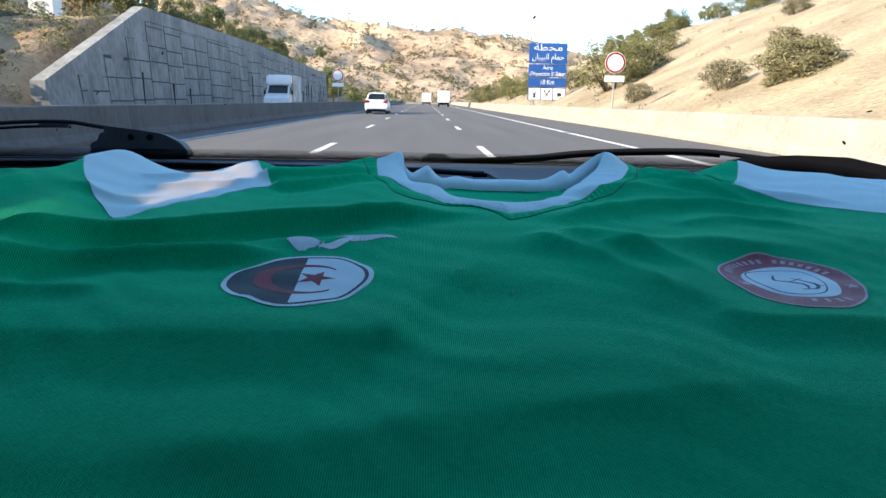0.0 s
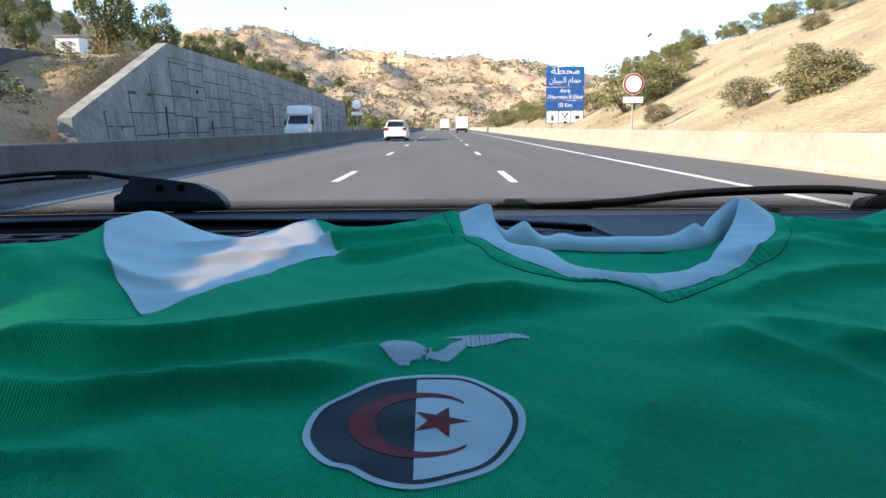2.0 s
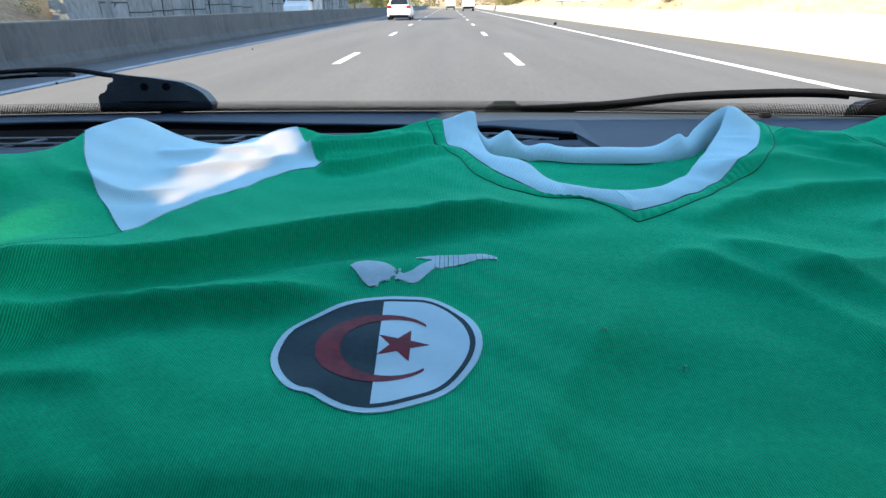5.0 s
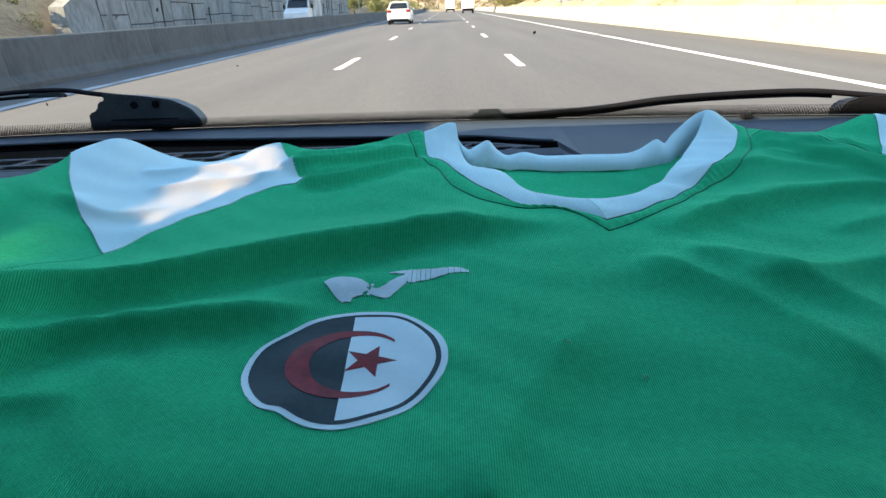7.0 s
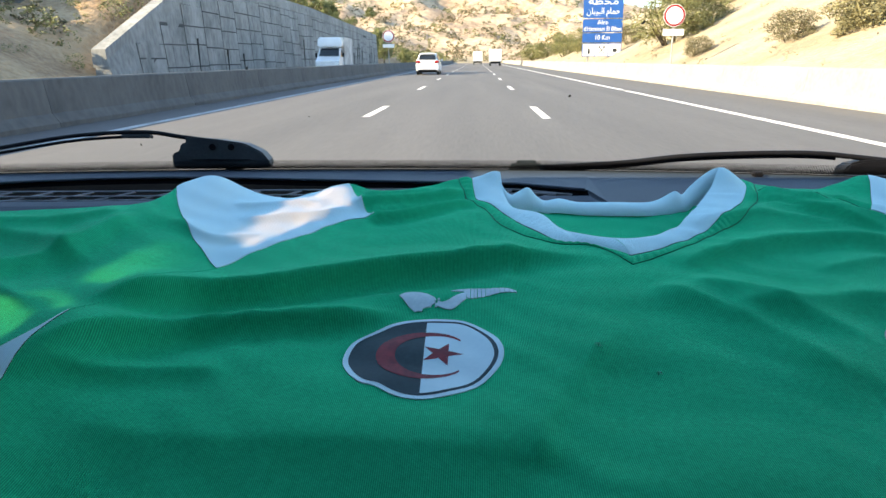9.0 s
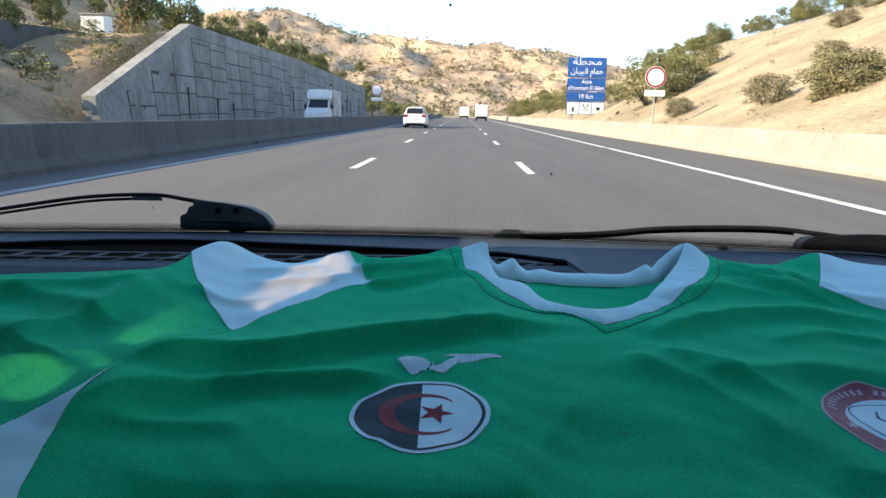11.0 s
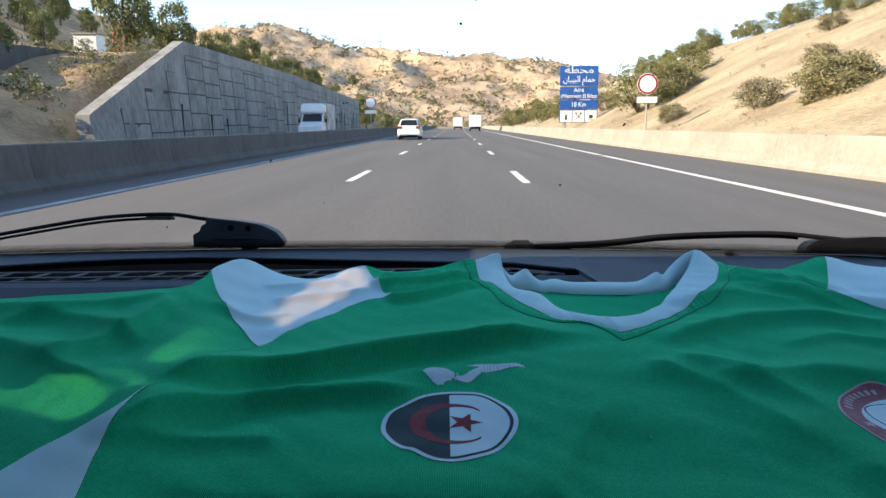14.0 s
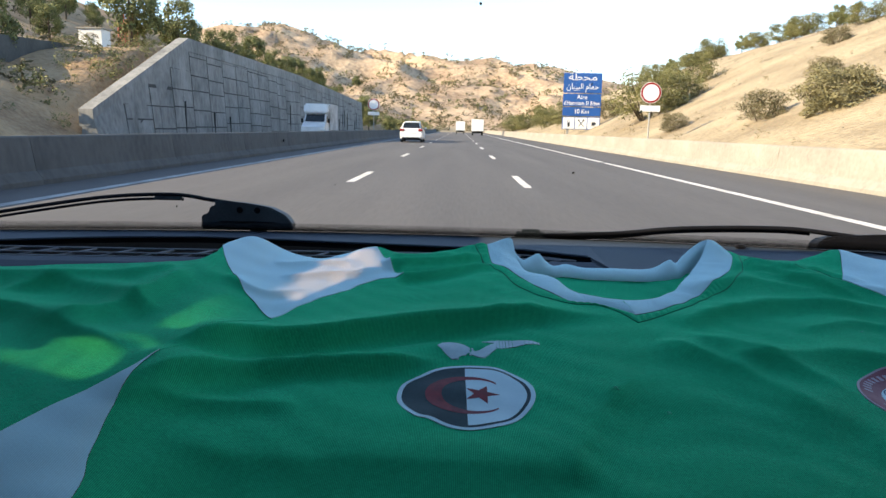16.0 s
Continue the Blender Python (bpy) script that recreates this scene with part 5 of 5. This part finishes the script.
for lo_, hi_ in ((ST_L, COL_OUT_L), (ST_R, COL_OUT_R)):
    strip("neckline_facing", lo_, hi_, GREEN, .0001, 6, .0009, .0004, 34, "gathered green neckline facing")
for l in (ST_L, ST_R):
    tube("neck_seam", on_cloth(l, .0002), .00024, GREEN_DARK, jersey, "dark neckline seam", 5)
strip("collar", COL_OUT_L, COL_IN_L, COLLAR, .0006, 8, .0012, .0003, 7, "white ribbed V-neck collar", .0022)
strip("collar", COL_OUT_R, COL_IN_R, COLLAR, .0006, 8, .0012, .0003, 7, "white ribbed V-neck collar", .0022)
cloth("back_lining", [*COL_IN_L[::-1][:-14], (.010, .524), (.05, .520), (.10, .520), (.122, .526), *COL_IN_R[::-1][14:-1]], GREEN, jersey, -.0070, .003, 0, "green inside of the back")
# the back collar stands up in small rumples and climbs into the front collar at both ends
RISE = [(.000, .546, .0055), (.003, .536, .0010), (.0075, .531, -.0018), (.012, .530, .0006), (.018, .530, .0030), (.023, .528, -.0016), (.028, .526, -.0040), (.037, .525, -.0024), (.048, .522, -.0036), (.068, .520, -.0030), (.088, .520, -.0032),
        (.097, .522, -.0018), (.1065, .525, .0022), (.112, .527, -.0004), (.119, .536, .0018), (.127, .545, .0042), (.135, .550, .0080), (.142, .552, .0098)]
ridge = spline(RISE, 8)
vs = []
for x, y, up in ridge:
    base = .985 + .12 * (y - .42)
    top = base + up + .0006
    foot = min(top - .0030, base - .0058)
    vs += [(x, y - .0110, foot - .003), (x, y - .0100, foot), (x, y - .0050, (foot + top) / 2 + .0006), (x, y, top), (x, y + .0022, top - .0008), (x, y + .0045, foot - .002)]
mesh_object("back_collar", vs, [(6 * i + j, 6 * i + j + 1, 6 * i + j + 7, 6 * i + j + 6) for i in range(len(ridge) - 1) for j in range(5)], COLLAR, jersey, "rumpled white back collar", True)

# seams
SLEEVE_SEAM = spline([(-.1635, .332), (-.157, .354), (-.149, .380), (-.1365, .408)], 8)
SHOULDER_SEAM = spline([(.1575, .527), (.170, .520), (.186, .506), (.203, .487)], 8)
for line in (SLEEVE_SEAM, SHOULDER_SEAM, SIDE_NEAR, SIDE_FAR, RPANEL_EDGE, PANEL_SEAM, spline([(-.026, .546), (-.022, .530), (-.020, .516)], 6)):
    tube("seam", on_cloth(line, .0002), .00010 if line is SLEEVE_SEAM else .00018, GREEN if line is SLEEVE_SEAM else GREEN_DARK, jersey, "dark sewn seam", 5)
# small zigzag stitches along the shoulder panel's seam and inner edge
sv, sf = [], []
for edge in (PANEL_SEAM, spline([(-.095, .5335), (-.085, .511), (-.0725, .4855)], 8)):
    for a, b in zip(edge, edge[1:]):
        n = max(1, int(np.hypot(*(b - a)) / .0013))
        u = (b - a) / np.hypot(*(b - a))
        v = np.array((-u[1], u[0]))
        for q in range(n):
            c = a + (b - a) * (q + .5) / n
            quad = np.array([c - .0009 * v - .0004 * u, c - .0009 * v, c + .0005 * v + .0003 * u, c + .0005 * v - .0001 * u])
            z = height(quad[:, 0], quad[:, 1]) + .0008
            sf.append(tuple(range(len(sv), len(sv) + 4)))
            sv += [(*p, h) for p, h in zip(quad, z)]
tagged(mesh_object("zigzag_stitching", sv, sf, WHITE, jersey, "white zigzag stitches"), kind="stuff")

# round flag print, its outline pulled out of true by the slack cloth
FLAG = spline([(-.063, .3325), (-.0613, .347), (-.0545, .3555), (-.0465, .3620), (-.0345, .3652), (-.0252, .3645), (-.0178, .3625), (-.0115, .3578), (-.0065, .3492), (-.0040, .3378), (-.0052, .3285), (-.0090, .3202), (-.0155, .3125),
               (-.0224, .3080), (-.0305, .3052), (-.0373, .3056), (-.0432, .3082), (-.0487, .3122), (-.0543, .3142), (-.0595, .3215)], 4, True)
FC = np.array((-.0336, .3352))


def drawn_in(ring, c, by):
    """An outline moved inwards by a width."""
    d = ring - c
    r = np.hypot(*d.T)[:, None]
    return c + d * (r - by) / r


badge = cloth("flag_print", FLAG, PRINT_WHITE, jersey, .0004, .0014, .0004, "round flag print with a white rim")
cloth("dark_field", drawn_in(FLAG, FC, .0020), PRINT_DARK, badge, .00047, .0014)
ring = drawn_in(FLAG, FC, .0036)
right_half = ring[ring[:, 0] > FC[0]]
right_half = right_half[np.argsort(np.arctan2(*(right_half - FC).T[::-1]))]
right_half = np.concatenate([[(FC[0] + .0006, right_half[0][1])], right_half, [(FC[0] - .0004, right_half[-1][1])]])
cloth("white_field", right_half, PRINT_WHITE, badge, .00054, .0014)
a1, a2 = np.radians(np.linspace(41, 319, 44)), np.radians(np.linspace(45, 315, 44))
crescent = np.concatenate([(-.0335, .3358) + .0176 * np.stack([np.cos(a1), 1.0 * np.sin(a1)], 1), ((-.0301, .3358) + .0140 * np.stack([np.cos(a2), 1.03 * np.sin(a2)], 1))[::-1]])
cloth("crescent", crescent, PRINT_RED, badge, .00061, .0014)
sa = np.radians(36 * np.arange(10))
five = np.where(np.arange(10) % 2 == 0, 1.0, .40)[:, None] * np.stack([np.cos(sa), np.sin(sa)], 1)
cloth("star", (-.0270, .3362) + .0082 * five, PRINT_RED, badge, .00061, .0014)

# second badge: maroon ring round a pale shield, with unreadable marks
CREST = spline([(.1385, .342), (.143, .3565), (.1525, .368), (.1670, .3755), (.1775, .3710), (.1885, .3635), (.1950, .350), (.1935, .336), (.1880, .3225), (.1790, .3125), (.1690, .3065), (.1575, .3065), (.1490, .3135), (.1435, .3255)], 5, True)
CC = np.array((.1665, .3415))
crest = cloth("club_print", CREST, PRINT_PALE, jersey, .0004, .0014, .0004, "round club print in faded maroon and white")
cloth("maroon_ring", drawn_in(CREST, CC, .0010), PRINT_MAROON, crest, .00047, .0014)
INNER = spline([(.1480, .342), (.1530, .3540), (.1640, .3620), (.1760, .3610), (.1840, .3520), (.1845, .3390), (.1795, .3260), (.1700, .3190), (.1590, .3205), (.1515, .3300)], 5, True)
cloth("pale_centre", INNER, PRINT_WHITE, crest, .00054, .0014)
SHIELD = spline([(.1540, .3545), (.1650, .3590), (.1790, .3545), (.1800, .3400), (.1745, .3270), (.1650, .3220), (.1560, .3280), (.1520, .3420)], 5, True)
cloth("shield", SHIELD, PRINT_BLUE, crest, .00061, .0014)
cloth("shield_face", drawn_in(SHIELD, CC, .0007), PRINT_WHITE, crest, .00068, .0014)


def stroke(name, pts, w, material, parent, lift):
    """A printed line that swells in its middle."""
    l = spline(pts, 5)
    d = np.gradient(l, axis=0)
    d /= np.hypot(*d.T)[:, None]
    side_ = np.stack([-d[:, 1], d[:, 0]], 1) * (w * (.35 + .65 * np.sin(np.linspace(0, math.pi, len(l)))))[:, None]
    return cloth(name, np.concatenate([l + side_, (l - side_)[::-1]]), material, parent, lift, .0012)


for pts, w in ((((.1655, .3530), (.1625, .3450), (.1660, .3400), (.1700, .3350), (.1690, .3300)), .0009), (((.1700, .3470), (.1720, .3400), (.1745, .3350), (.1720, .3300), (.1660, .3295)), .0008), (((.1655, .3400), (.1690, .3420), (.1740, .3455)), .0005), (((.1740, .3360), (.1765, .3330)), .0005)):
    stroke("curl_mark", pts, w, PRINT_BLUE, crest, .00075)
for k, (a0, a1_) in enumerate(((158, 22), (-62, -100))):
    for d in np.linspace(a0, a1_, 17 if k == 0 else 4):
        if k == 0 and abs(d - 82) < 6:
            continue
        c, s = math.cos(radians(d)), math.sin(radians(d))
        p = CC + (.0225 * c, .0272 * s)
        u, v = np.array((c, s)), np.array((-s, c))
        cloth("letter_bar", [p + .0017 * u + .0009 * v, p - .0017 * u + .0009 * v, p - .0017 * u - .0009 * v, p + .0017 * u - .0009 * v], PRINT_PALE, crest, .00054, .002)
for c2 in ((.1465, .3365), (.1880, .3330)):
    cloth("small_star", c2 + .0030 * five, PRINT_PALE, crest, .00054, .002)

# flaking emblem above the flag: a blob, a hook and a tail cracked into slivers
fl = random.Random(3)
emblem = cloth("flaking_emblem", [*spline([(-.0473, .3822), (-.0448, .3850), (-.0409, .3860), (-.0355, .3846), (-.0317, .3812)], 4), (-.0322, .3796), (-.0312, .3778), (-.0330, .3768), (-.0332, .3752), (-.0350, .3750), (-.0366, .3740), (-.0370, .3716), (-.0384, .3722),
               *spline([(-.0397, .3714), (-.0426, .3750), (-.0450, .3790)], 4)], PRINT_SILVER, jersey, .0004, .0010, .0005, "flaking silver emblem print")
cloth("flake", [(-.0306, .3796), (-.0308, .3760), *spline([(-.0290, .3748), (-.0264, .3734), (-.0241, .3733), (-.0210, .3770), (-.0184, .3806)], 4), (-.0186, .3868), *spline([(-.0205, .3858), (-.0231, .3836), (-.0259, .3800), (-.0287, .3784)], 4)], PRINT_SILVER, emblem, .0004, .0010, .0005)
for x, y in ((-.0316, .3800), (-.0310, .3772), (-.0303, .3806), (-.0312, .3756)):
    cloth("flake", [(x + .0006 * math.cos(a) * fl.uniform(.5, 1.2), y + .0009 * math.sin(a) * fl.uniform(.5, 1.2)) for a in (0, 1.2, 2.6, 3.9, 5.1)], PRINT_SILVER, emblem, .0004, .0010, .0004)
UP = np.array([(-.0252, .3903), (-.0225, .3917), (-.0180, .3911), (-.0100, .3913), (.0000, .3921), (.0030, .3910), (.0050, .3894)])
DOWN = np.array([(-.0252, .3900), (-.0192, .3872), (-.0180, .3805), (-.0163, .3806), (-.0105, .3840), (-.0046, .3866), (.0014, .3884), (.0050, .3890)])
cuts = np.concatenate([[-.0252], np.cumsum([fl.uniform(.0010, .0023) for _ in range(19)]) - .0252])
cuts = cuts[cuts < .0048]
for x0, x1 in zip(cuts, cuts[1:]):
    x1 -= fl.uniform(.00008, .0003)
    lo0, lo1, hi0, hi1 = (float(np.interp(x, l[:, 0], l[:, 1])) for l in (DOWN, UP) for x in (x0, x1))
    j = lambda: fl.uniform(0, .0006)
    cloth("flake", [(x0, lo0 + j()), ((x0 + x1) / 2, (lo0 + lo1) / 2 + j()), (x1, lo1 + j()), (x1, max(hi1 - j(), lo1 + .0010)), (x0, max(hi0 - j() * .5, lo0 + .0010))], PRINT_SILVER, emblem, .0004, .0010, .0005)
# lint
for x, y, n in ((.0304, .3375, 4), (.0505, .3275, 4), (.176, .413, 3)):
    for k in range(n):
        a = fl.uniform(0, 6.28)
        q = [(x + t * .0011 * math.cos(a) + .0004 * math.sin(5 * t + k), y + t * .0011 * math.sin(a)) for t in (-1, -.4, .2, 1)]
        tube("lint", [(px, py, pz + .0008 * (1 - abs(t))) for (px, py, pz), t in zip(on_cloth(q, .0006), (-1, -.4, .2, 1))], .00012, LINT, jersey, n=4)
tagged(jersey, "green and white football jersey spread over the dashboard", "jersey")
